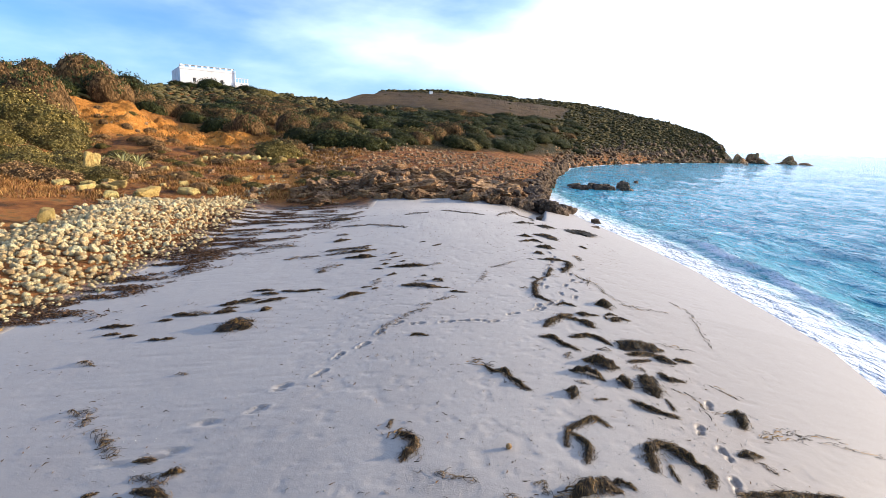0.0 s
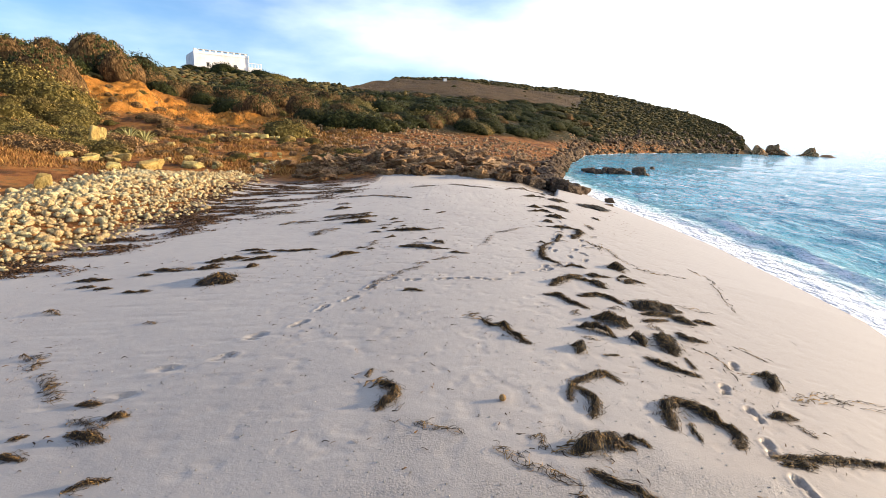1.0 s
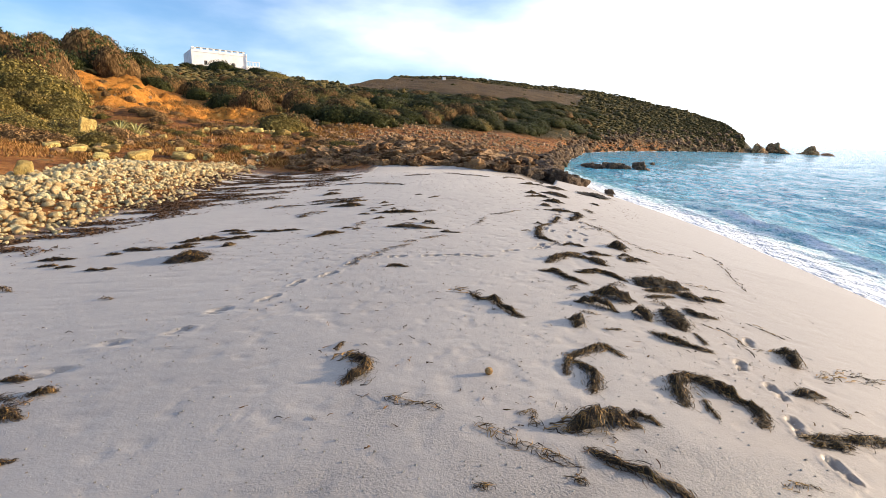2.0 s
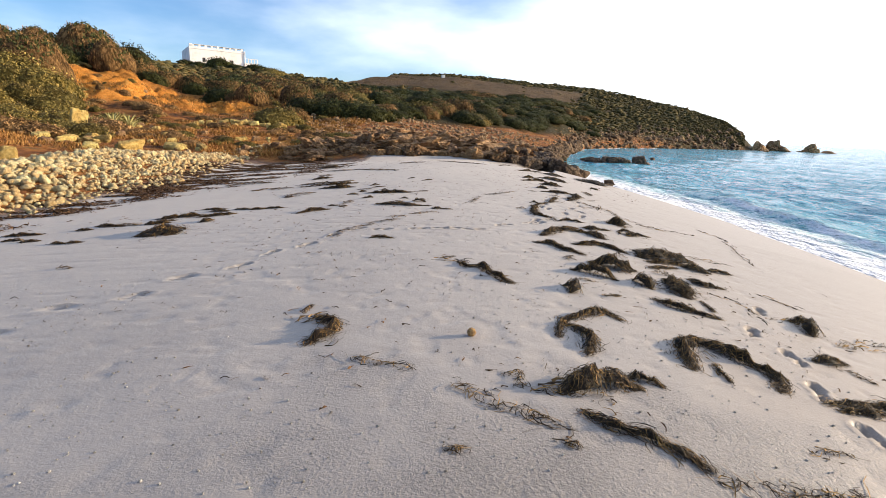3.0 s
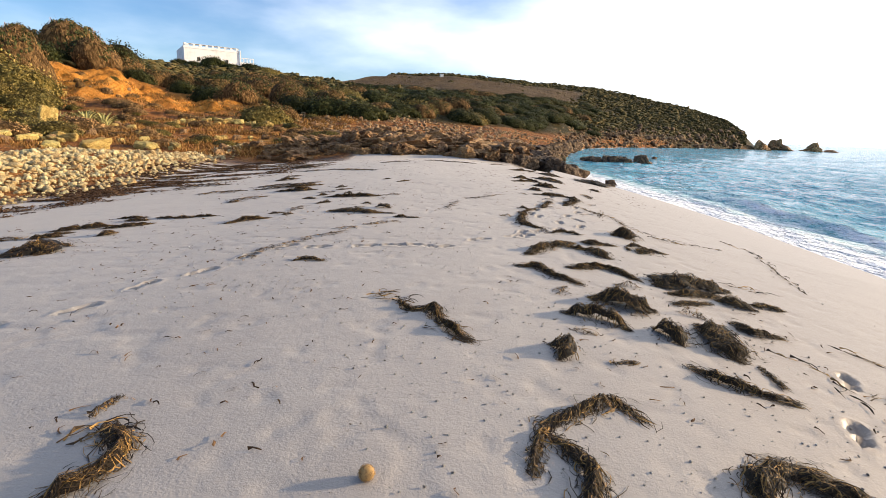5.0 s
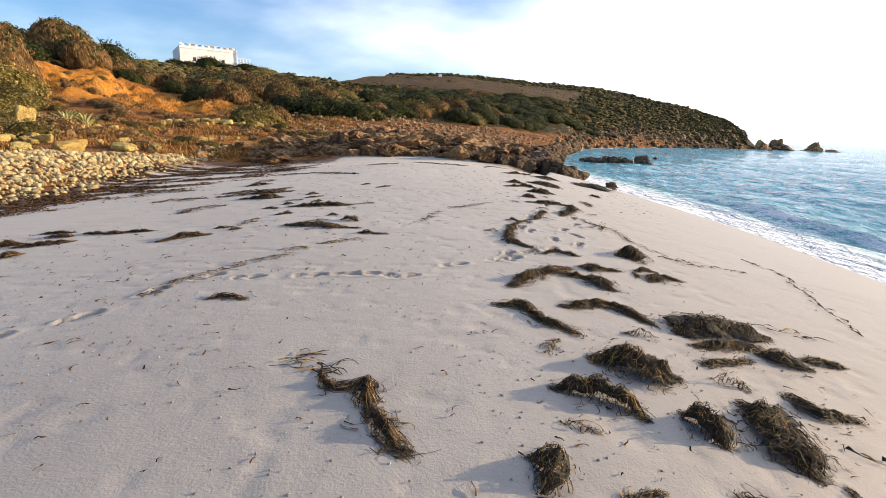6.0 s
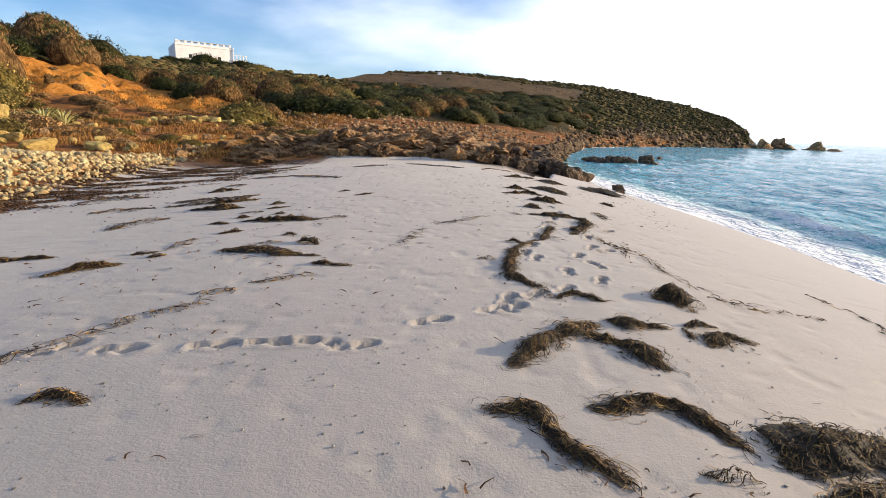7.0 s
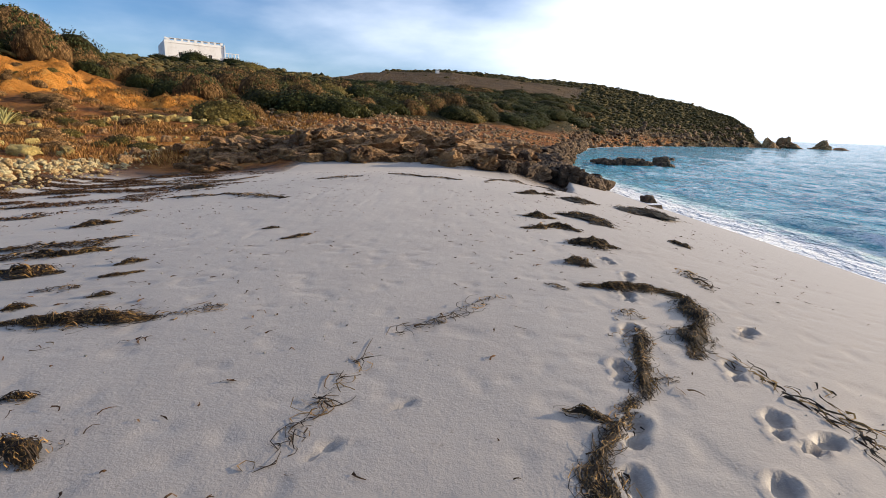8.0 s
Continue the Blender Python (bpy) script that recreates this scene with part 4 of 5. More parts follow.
def build_far_scrub():
    """The scrub of the far slope and skyline, past counting, in one mesh."""
    rng = np.random.default_rng(33)
    P, U = [], []
    cores = []
    n = 0
    while n < 7000:
        th = rng.uniform(-44, 28.2) if n < 3900 else (rng.uniform(-10, 14) if n < 4600 else rng.uniform(11, 28))
        r0, r1, r2 = (float(np.interp(th, PROF[0], PROF[i])) for i in (1, 3, 5))
        r = rng.uniform(r1 + np.interp(th, (11, 18, 24), (12, 10, 1)) if th > 11.5 else max(r1 + 5, min(r1 + 50, r2 - 12)), r2 + 6)
        r = rng.uniform(218, 250) if 3900 <= n < 4600 else r
        if -14.5 < th < 12.8:
            fl = float(np.interp(th, (-16, -13, -7, 2, 8, 12, 13.5), (260, 125, 140, 128, 146, 175, 260)))
            if fl < r < 218 and rng.random() < 0.985:
                continue
        if th < -14 and r > 95 and rng.random() < 0.2:
            continue
        x, y = polar(th, r)
        if bare_earth(np.array([x]), np.array([y]))[0] > 0.3 or math.hypot(x + 69, y - 150) < 15:
            continue
        s = (0.5 + 1.3 * rng.random() ** 2) * (0.7 if th > 24 else 1)
        p, u = dome_points(rng, 22 if th > 10 else 12, -0.3, 0.62, 4)
        P.append(p * (s, s, s * 0.6) + (x, y, -0.15 * s))
        U.append(u)
        cores.append((x, y, s * 0.95))
        n += 1
    spots = np.array(cores)
    ground_z = land_height(spots[:, 0], spots[:, 1])
    for p, z in zip(P, ground_z):
        p[:, 2] += z
    q, f = leaf_cloud(rng, np.concatenate(P), np.concatenate(U), 0.38, 1, 1.5)
    ob = tagged(new("far_scrub", fast_mesh("far_scrub", q, f, MAT_FAR)), "dark green scrub covering the far slope and skyline", "scrub", kind="stuff")
    me = joined_stones("far_scrub_mass", rng, spots, 1, MAT_FAR_MASS, 9, 0.3, 0.5, 0.34)
    tagged(new("far_scrub_mass", me), "shaded inner branches of the far scrub", "scrub", kind="stuff")


# ---- the house on the ridge ----
def box(bm, x0, x1, y0, y1, z0, z1):
    v = [bm.verts.new(p) for p in ((x0, y0, z0), (x1, y0, z0), (x1, y1, z0), (x0, y1, z0), (x0, y0, z1), (x1, y0, z1), (x1, y1, z1), (x0, y1, z1))]
    for q in ((0, 3, 2, 1), (4, 5, 6, 7), (0, 1, 5, 4), (1, 2, 6, 5), (2, 3, 7, 6), (3, 0, 4, 7)):
        bm.faces.new([v[i] for i in q])


def one_box(*dims, bevel=0.0):
    bm = bmesh.new()
    box(bm, *dims)
    if bevel:
        bmesh.ops.bevel(bm, geom=list(bm.edges), offset=bevel, segments=2, affect="EDGES")
    return bm


def build_house():
    W, D, H, T = 14.5, 16.0, 5.0, 0.35
    house = tagged(new("house"), "white flat-roofed villa with a parapet and terrace on the ridge", "house")
    # front wall with openings cut through, built from piers and bands
    bm = bmesh.new()
    holes = ((3.2, 4.0, 1.1, 2.2), (6.6, 8.6, 0.0, 2.2), (10.6, 11.4, 1.1, 2.2))
    x = 0.0
    for a, b, lo, hi in holes:
        box(bm, x, a, 0, T, -1.5, H)
        if lo > 0:
            box(bm, a, b, 0, T, -1.5, lo)
        else:
            box(bm, a, b, 0, T, -1.5, 0)
        box(bm, a, b, 0, T, hi, H)
        x = b
    box(bm, x, W, 0, T, -1.5, H)
    box(bm, 0, T, T, D, -1.5, H)
    box(bm, W - T, W, T, D, -1.5, H)
    box(bm, T, W - T, D - T, D, -1.5, H)
    part("wall", bm, MAT_WHITE, house)
    part("roof", one_box(T, W - T, T, D - T, H - 0.5, H - 0.25), MAT_WHITE, house)
    for a, b, lo, hi in holes:
        win = part("window", one_box(a, b, 0.14, 0.18, lo, hi), MAT_GLASS, house, "dark glazed opening")
        part("frame", one_box((a + b) / 2 - 0.04, (a + b) / 2 + 0.04, 0.08, 0.14, lo, hi), MAT_WOOD, win)
        part("sill", one_box(a - 0.08, b + 0.08, -0.08, 0.0, lo - 0.1, lo), MAT_WHITE, win)
    part("cornice", one_box(-0.12, W + 0.12, -0.12, 0.0, H - 0.62, H - 0.45), MAT_WHITE, house)
    part("chimney", one_box(0.1, 0.9, 0.6, 1.4, H, H + 0.75, bevel=0.05), MAT_WHITE, house)
    for i in range(9):
        x = 0.7 + i * 1.62
        part("merlon", one_box(x, x + 0.6, 0.0, T, H, H + 0.52, bevel=0.03), MAT_WHITE, house)
    part("pergola_beam", one_box(1.2, W + 0.2, 0.9, 1.05, H + 0.52, H + 0.66), MAT_WOOD, house)
    part("pergola_cover", one_box(1.4, W, 1.0, 3.4, H + 0.67, H + 0.73), MAT_WHITE, house, "thin pale pergola covering")
    # terrace beside the house
    part("terrace", one_box(W + 0.02, W + 3.9, -0.4, 6.0, -1.5, 1.9), MAT_WHITE, house)
    for i in range(5):
        part("baluster", one_box(W + 0.15 + i * 0.88, W + 0.33 + i * 0.88, -0.3, -0.12, 1.9, 3.0), MAT_WHITE, house)
    part("handrail", one_box(W + 0.1, W + 3.9, -0.34, -0.08, 3.0, 3.14), MAT_WHITE, house)
    part("terrace_post", one_box(W + 0.1, W + 0.32, -0.3, -0.08, 3.14, 5.1), MAT_WHITE, house)
    # front-left corner, turned so that the front looks over the bay
    house.matrix_basis = pose(-76.8, 148.1, 16.2, 0, 0, 35)
    shed = tagged(new("hut"), "tiny white hut on the brown hilltop field", "hut")
    part("wall", one_box(-1.1, 1.1, -1.0, 1.0, -0.5, 1.7), MAT_WHITE, shed)
    part("roof", one_box(-1.3, 1.3, -1.2, 1.2, 1.7, 1.85), MAT_WHITE, shed)
    x, y = polar(-2.5, 206)
    shed.matrix_basis = pose(x, y, height(x, y), 0, 0, 20) @ Matrix.Diagonal((0.55, 0.55, 0.55, 1))
    for i in range(11):
        x, y = polar(4.2 + i * 0.72, 196 - i * 1.2)
        post = tagged(new("fence_post"), "weathered wooden fence post at the field's edge", "post", "field fence")
        part("post", one_box(-0.06, 0.06, -0.06, 0.06, -0.4, 1.1, bevel=0.01), MAT_WOOD, post)
        part("cap", one_box(-0.08, 0.08, -0.08, 0.08, 1.1, 1.15), MAT_WOOD, post)
        post.matrix_basis = pose(x, y, height(x, y))


def agave(x, y, size, seed):
    rng = np.random.default_rng(seed)
    ob = tagged(new("agave"), "yellow-green agave with long stiff pointed leaves", "agave", "agaves on the bank")
    for i in range(16):
        a, e = 2.4 * i, 0.12 + 0.58 * (i / 16) + rng.normal(0, 0.06)
        V, F = [], []
        side = Vector((-math.sin(a), math.cos(a), 0))
        for j in range(5):
            t = j / 4
            ee = e + 0.25 * t * t
            p = Vector((math.cos(a) * math.sin(ee), math.sin(a) * math.sin(ee), math.cos(ee))) * t * 1.0
            w = 0.085 * (1 - t) ** 0.7 * (0.7 + 0.9 * t)
            V += [p - side * w + Vector((0, 0, 0.03 * (1 - t))), p - Vector((0, 0, 0.02)), p + side * w + Vector((0, 0, 0.03 * (1 - t)))]
            if j:
                b = 3 * j
                F += [(b - 3, b - 2, b + 1, b), (b - 2, b - 1, b + 2, b + 1)]
        part("leaf", raw_mesh("leaf", V, F, MAT_AGAVE), None, ob)
    ob.matrix_basis = pose(x, y, height(x, y) - 0.02, 0, 0, seed * 37) @ Matrix.Diagonal((size, size, size, 1))


def build_herbs():
    """Dry grass and herbs over the earth bank, past counting, in one mesh."""
    rng = np.random.default_rng(55)
    n = 11000
    th, r = rng.uniform(-60, -12, n), 29 + 38 * rng.random(n)
    x, y = HUB[0] + r * np.sin(np.radians(th)), HUB[1] + r * np.cos(np.radians(th))
    keep = (fbm(x / 2.2, y / 2.2, 56, 3) > 0.52) & (x < -9.5)
    x, y = x[keep], y[keep]
    m = 9
    x, y = np.repeat(x, m) + rng.normal(0, 0.14, len(x) * m), np.repeat(y, m) + rng.normal(0, 0.14, len(y) * m)
    z = land_height(x, y) - 0.03
    k = len(x)
    a, tall, lean = rng.uniform(0, 6.28, k), rng.uniform(0.08, 0.34, k), rng.normal(0, 0.12, (k, 2))
    w = rng.uniform(0.010, 0.030, k)
    foot, tip = np.stack([x, y, z], -1), np.stack([x + lean[:, 0], y + lean[:, 1], z + tall], -1)
    side = np.stack([np.cos(a) * w, np.sin(a) * w, 0 * w], -1)
    V = np.stack([foot - side * 0.5, foot + side * 0.5, tip * 0.5 + foot * 0.5 + side, tip, tip * 0.5 + foot * 0.5 - side], 1).reshape(-1, 3)
    tagged(new("dry_herbs", fast_mesh("dry_herbs", V, np.arange(len(V)).reshape(-1, 5), MAT_HERB)), "dry brown grass and herbs over the earth bank", "grass", kind="stuff")


# ---- seaweed thrown up on the sand ----
WEED_KINDS = {
    "clump": ("seaweed_clump", "tangle of drying olive-brown seaweed on the sand", 0.085),
    "mound": ("seaweed_heap", "thick heap of dark olive seaweed on the sand", 0.062),
    "tuft": ("seaweed_tuft", "small tuft of dry brown seaweed on the sand", 0.10),
    "streak": ("seaweed_litter", "thin scatter of dark seaweed shreds on the sand", 0.13),
    "rope": ("seaweed_strand", "long thin strand of dark seaweed lying on the sand", 0.20),
}


def ribbons(rng, start, heading, length, lift, width, curl=1.0, k=6, pile=None):
    """Curved ribbons lying on the ground: arrays of starts (x, y), headings, lengths and heights at their middle."""
    n = len(start)
    turn = rng.normal(0, curl, (n, 1)) * np.linspace(-1, 1, k)[None] + rng.normal(0, 0.25, (n, k))
    ang = heading[:, None] + turn
    step = (length / (k - 1))[:, None]
    x = start[:, :1] + np.cumsum(np.cos(ang) * step, 1)
    y = start[:, 1:2] + np.cumsum(np.sin(ang) * step, 1)
    arch = np.sin(np.linspace(0.15, 3.0, k))[None] * rng.uniform(0.6, 1.15, (n, 1))
    z = land_height(x, y) + 0.004 + lift[:, None] * np.clip(arch + rng.normal(0, 0.16, (n, k)), 0.02, 2)
    if pile:
        z = land_height(x, y) + 0.003 + pile(x, y) * rng.uniform(0.8, 1.12, (n, 1)) + lift[:, None] * np.clip(arch, 0, 2)
    w = width * rng.uniform(0.6, 1.5, (n, 1)) * np.linspace(1.1, 0.45, k)[None]
    sx, sy = -np.sin(ang) * w, np.cos(ang) * w
    tilt = rng.normal(0, 0.9, (n, k)) * w
    a = np.stack([x - sx, y - sy, z - tilt * 0.5], -1)
    b = np.stack([x + sx, y + sy, z + np.abs(tilt)], -1)
    verts = np.stack([a, b], 2).reshape(-1, 3)
    i = (np.arange(n)[:, None] * k + np.arange(k - 1)[None]).reshape(-1) * 2
    return verts, np.stack([i, i + 1, i + 3, i + 2], -1)


def fast_mesh(name, V, F, material, smooth=False):
    F = np.asarray(F)
    me = bpy.data.meshes.new(name)
    me.vertices.add(len(V))
    me.vertices.foreach_set("co", np.asarray(V, np.float32).ravel())
    me.loops.add(F.size)
    me.loops.foreach_set("vertex_index", F.ravel().astype(np.int32))
    me.polygons.add(len(F))
    me.polygons.foreach_set("loop_start", np.arange(0, F.size, F.shape[1], dtype=np.int32))
    me.polygons.foreach_set("use_smooth", np.full(len(F), smooth))
    me.update(calc_edges=True)
    me.materials.append(material)
    return me


WEED_COUNT = [0]


def weed(kind, width, high, *line):
    """A heap of seaweed along a line of places on the sand."""
    WEED_COUNT[0] += 1
    rng = np.random.default_rng(7000 + WEED_COUNT[0])
    name, label, blade = WEED_KINDS[kind]
    width = min(width, 0.34) if kind == "streak" else width * (0.85 if kind == "mound" else 0.46)
    high = min(high * 0.75, 0.10) if kind == "mound" else min(high, 0.055) * 1.2
    pts = np.array(line, float)
    if kind in ("clump", "mound"):
        for end, nxt in ((0, 1), (-1, -2)):
            away = pts[end] - pts[nxt]
            pts[end] = pts[end] + away / (np.hypot(*away) + 1e-9) * 0.35 * width
    seg = np.hypot(*np.diff(pts, axis=0).T)
    if kind in ("clump", "mound", "streak"):
        # a wandering middle line, so that the heap has no straight sides
        run = np.concatenate([[0], np.cumsum(seg)])
        fine = np.linspace(0, run[-1], max(4, int(run[-1] / 0.09)))
        sway = 0.55 * min(width, 0.4)
        pts = np.stack([np.interp(fine, run, pts[:, i]) + sway * (vnoise(fine / 0.16 + WEED_COUNT[0] * 5.1, fine * 0, 77 + i) - 0.5) for i in (0, 1)], -1)
        seg = np.hypot(*np.diff(pts, axis=0).T)
    total = seg.sum()
    at = np.concatenate([[0], np.cumsum(seg)])
    far = float(np.hypot(pts[:, 0].mean() - 0.5, max(0, pts[:, 1].mean() - 8)))
    amount = {"clump": 9000, "mound": 7500, "tuft": 3000, "streak": 900, "rope": 0}[kind]
    n = int(np.clip(amount * total * (width + 0.03) + 24, 24, 1250)) if kind != "rope" else int(np.clip(total * 16, 12, 90))
    n = int(n * (1 if far < 7 else 0.5))
    tag = WEED_COUNT[0] * 3.7

    def half_width(u):
        return width * ((0.45 if kind == "mound" else 0.12) + (0.55 if kind == "mound" else 1.15) * vnoise(u / max(0.12, 0.6 * width) + tag, u * 0, 71) ** 1.7 + 0.30 * vnoise(u / 0.05 + tag, u * 0, 74)) * np.interp(u, (0, total * 0.22, total * 0.75, total), (0.06, 1, 1, 0.04))

    def pile(px, py):
        """Height of the heap over the sand."""
        best, along_at = np.full(px.shape, 9.0), np.zeros(px.shape)
        for i in range(len(seg)):
            ax, ay = pts[i]
            bx, by = pts[i + 1] - pts[i]
            q = np.clip(((px - ax) * bx + (py - ay) * by) / (seg[i] ** 2 + 1e-9), 0, 1)
            dist = np.hypot(px - ax - q * bx, py - ay - q * by)
            near = dist < best
            best, along_at = np.where(near, dist, best), np.where(near, at[i] + q * seg[i], along_at)
        hw = half_width(along_at) + 0.004
        return 1.05 * high * np.interp(along_at, (0, 0.22 * total, 0.45 * total, 0.8 * total, total), (0.05, 0.75, 1.0, 0.75, 0.03)) * 1.25 * np.clip(1 - best / (1.3 * hw), 0, 1) ** (0.75 if kind == "mound" else 1.0) * np.clip(hw / (0.55 * width + 0.01), 0.3, 1.0) * (0.25 + 1.3 * fbm(px / 0.09, py / 0.11, 73 + WEED_COUNT[0] % 50, 3))

    s = rng.random(n) * total
    x, y = np.interp(s, at, pts[:, 0]), np.interp(s, at, pts[:, 1])
    k = np.clip(np.searchsorted(at, s) - 1, 0, len(seg) - 1)
    d = np.diff(pts, axis=0)[k]
    along = np.arctan2(d[:, 1], d[:, 0])
    off = np.clip(rng.normal(0, 0.48, n) * np.where(rng.random(n) < 0.16, 1.8, 1), -2.8, 2.8) * (half_width(s) + 0.012)
    x, y = x - np.sin(along) * off, y + np.cos(along) * off
    length = blade * rng.uniform(0.4, 1.3, n) * np.clip(total / 0.5, 0.6, 1.2)
    stray = rng.random(n) < 0.10
    length = np.where(stray, length * 1.9, length)
    lift = np.where(rng.random(n) < 0.18, rng.uniform(0, 0.022, n), 0.002)
    head = along + rng.normal(0, {"clump": 0.42, "streak": 0.85}.get(kind, 0.9), n) + 0.8 * (vnoise(s / 0.22 + tag, s * 0, 75) - 0.5) + (rng.random(n) < 0.5) * math.pi
    start = np.stack([x - np.cos(head) * length * 0.5, y - np.sin(head) * length * 0.5], -1)
    if kind == "rope":
        s = np.linspace(0, total, n)
        start = np.stack([np.interp(s, at, pts[:, 0]), np.interp(s, at, pts[:, 1])], -1) + rng.normal(0, width * 0.35, (n, 2)) + (0.07 * (vnoise(s / 0.5 + tag, s * 0, 76) - 0.5))[:, None]
        d = np.diff(pts, axis=0)[np.clip(np.searchsorted(at, s) - 1, 0, len(seg) - 1)]
        head, lift, length = np.arctan2(d[:, 1], d[:, 0]) + rng.normal(0, 0.16, n), np.full(n, 0.012), np.full(n, 0.17)
    thick = {"clump": 0.0022, "mound": 0.0023, "tuft": 0.0023, "streak": 0.0028, "rope": 0.0050}[kind] * (1 if far < 7 else 2.0)
    V, F = ribbons(rng, start, head, length, lift, thick, 1.3 if kind == "mound" else 1.0, 5, None if kind == "rope" else pile)
    base = np.array([pts[:, 0].mean(), pts[:, 1].mean(), height(pts[:, 0].mean(), pts[:, 1].mean())])
    ob = tagged(new(name), label, "seaweed", "seaweed on the beach")
    ob.location = base
    tagged(part("blade_tangle", fast_mesh("blade_tangle", V - base, F, MAT_WEED), None, ob), kind="stuff")
    # the matted body under the loose blades, coloured near black as shade inside the heap
    if kind in ("clump", "mound"):
        m = max(8, int(total / 0.035))
        u, v = np.linspace(0, total, m), np.linspace(-1, 1, 11)
        cx, cy = np.interp(u, at, pts[:, 0]), np.interp(u, at, pts[:, 1])
        gx, gy = np.gradient(cx), np.gradient(cy)
        ln = np.hypot(gx, gy) + 1e-9
        body = half_width(u) * 0.80
        X = cx[:, None] - (gy / ln)[:, None] * v[None] * body[:, None]
        Y = cy[:, None] + (gx / ln)[:, None] * v[None] * body[:, None]
        Z = land_height(X, Y) - 0.004 + 0.9 * pile(X, Y)
        idx = np.arange(m * 11).reshape(m, 11)
        Q = np.stack([idx[:-1, :-1], idx[1:, :-1], idx[1:, 1:], idx[:-1, 1:]], -1).reshape(-1, 4)
        part("matted_body", fast_mesh("matted_body", np.stack([X, Y, Z], -1).reshape(-1, 3) - base, Q, MAT_WEEDBODY, True), None, ob)
    return ob


def build_litter():
    """Shreds of seaweed past counting, washed against the pebbles and over the sand."""
    rng = np.random.default_rng(91)
    x, y = rng.uniform(-12.5, -1.5, 110000), rng.uniform(9, 27, 110000)
    edge = np.interp(y, (3, 17, 24, 36), (-10.2, -10.3, -11.5, -12.8))
    u = x - edge
    reach = np.interp(y, (9, 12, 16, 22, 27), (0.7, 2.0, 3.6, 6.5, 6.0))
    streak = fbm(x / 1.0 + y * 0.25, y / 0.42, 92, 3)
    dens = smooth01((streak - 0.50) / 0.10) * np.clip(1.1 - u / reach, 0, 1) * (u > -0.8) + 0.9 * smooth01((streak - 0.45) / 0.1) * np.exp(-((u - 0.4) / 0.8) ** 2)
    keep = rng.random(len(x)) < dens * 1.0
    p = np.stack([x, y], -1)[keep][:22000]
    n = len(p)
    V, F = ribbons(rng, p, rng.normal(0.1, 0.5, n) + (rng.random(n) < 0.5) * math.pi, rng.uniform(0.06, 0.22, n), rng.uniform(0.004, 0.035, n), 0.011, 0.8, 5)
    tagged(new("seaweed_drift", fast_mesh("seaweed_drift", V, F, MAT_LITTER)), "drift of dry brown seaweed shreds along the pebbles", "seaweed", kind="stuff")
    x, y = rng.uniform(-9, 5.6, 5200), rng.uniform(0.6, 25, 5200)
    patch = fbm(x / 1.6, y / 1.6, 93, 3)
    p = np.stack([x, y], -1)[rng.random(5200) < smooth01((patch - 0.36) / 0.3)]
    p = p[(p[:, 0] < 3.6) | (p[:, 1] > 12)]
    n = len(p)
    V, F = ribbons(rng, p, rng.uniform(0, 6.28, n), rng.uniform(0.02, 0.10, n), rng.uniform(0.002, 0.014, n), 0.0045, 0.5, 4)
    tagged(new("seaweed_bits", fast_mesh("seaweed_bits", V, F, MAT_LITTER)), "tiny dark bits of seaweed strewn over the sand", "seaweed", kind="stuff")


def build_grit():
    """Crumbs of shell, stone and dried sand, past counting."""
    rng = np.random.default_rng(61)
    x, y = rng.uniform(-6, 5, 26000), rng.uniform(1.0, 17, 26000)
    dens = smooth01((fbm(x / 1.3, y / 1.3, 62, 3) - 0.38) / 0.3) * np.interp(x, (-6, -2.5, 0.6, 2.5, 5), (0.5, 1, 0.9, 0.5, 0.15)) * np.interp(y, (1, 7, 9.5, 12, 17), (1, 0.9, 0.35, 0.15, 0.1))
    keep = rng.random(len(x)) < 0.75 * dens
    x, y = x[keep], y[keep]
    size = 0.0035 + 0.0075 * rng.random(len(x)) ** 2.2
    tagged(new("shell_grit", joined_stones("shell_grit", rng, np.stack([x, y, size], -1), 1, MAT_GRIT, 7, 0.1, 0.2, 0.75)),
           "crumbs of shell and stone strewn over the sand", "grit", kind="stuff")


def build_sea_ball():
    """A felted ball of seaweed fibres, the size of a fist."""
    rng = np.random.default_rng(4)
    v, f = ICO[4]
    rad = 0.033 * (1 + 0.10 * (fbm(v[:, 0] * 3 + v[:, 2] * 2 + 9, v[:, 1] * 3 - v[:, 2], 81, 3) - 0.5))
    ball = tagged(new("sea_ball"), "tan felted ball of seaweed fibre on the sand", "sea ball")
    part("felted_ball", fast_mesh("felted_ball", v * rad[:, None], f, MAT_BALL, True), None, ball)
    u = rng.normal(size=(420, 3))
    u /= np.linalg.norm(u, axis=1)[:, None]
    t = np.cross(u, rng.normal(size=u.shape))
    t /= np.linalg.norm(t, axis=1)[:, None]
    s = np.cross(u, t) * 0.0006
    c = u * 0.0327
    q = np.stack([c - t * 0.009 - s, c - t * 0.009 + s, c + t * 0.010 + u * 0.005 + s, c + t * 0.010 + u * 0.005 - s], 1).reshape(-1, 3)
    part("fibre_coat", fast_mesh("fibre_coat", q, np.arange(len(q)).reshape(-1, 4), MAT_BALL), None, ball)
    ball.location = (0.0, 4.0, height(0.0, 4.0) + 0.030)


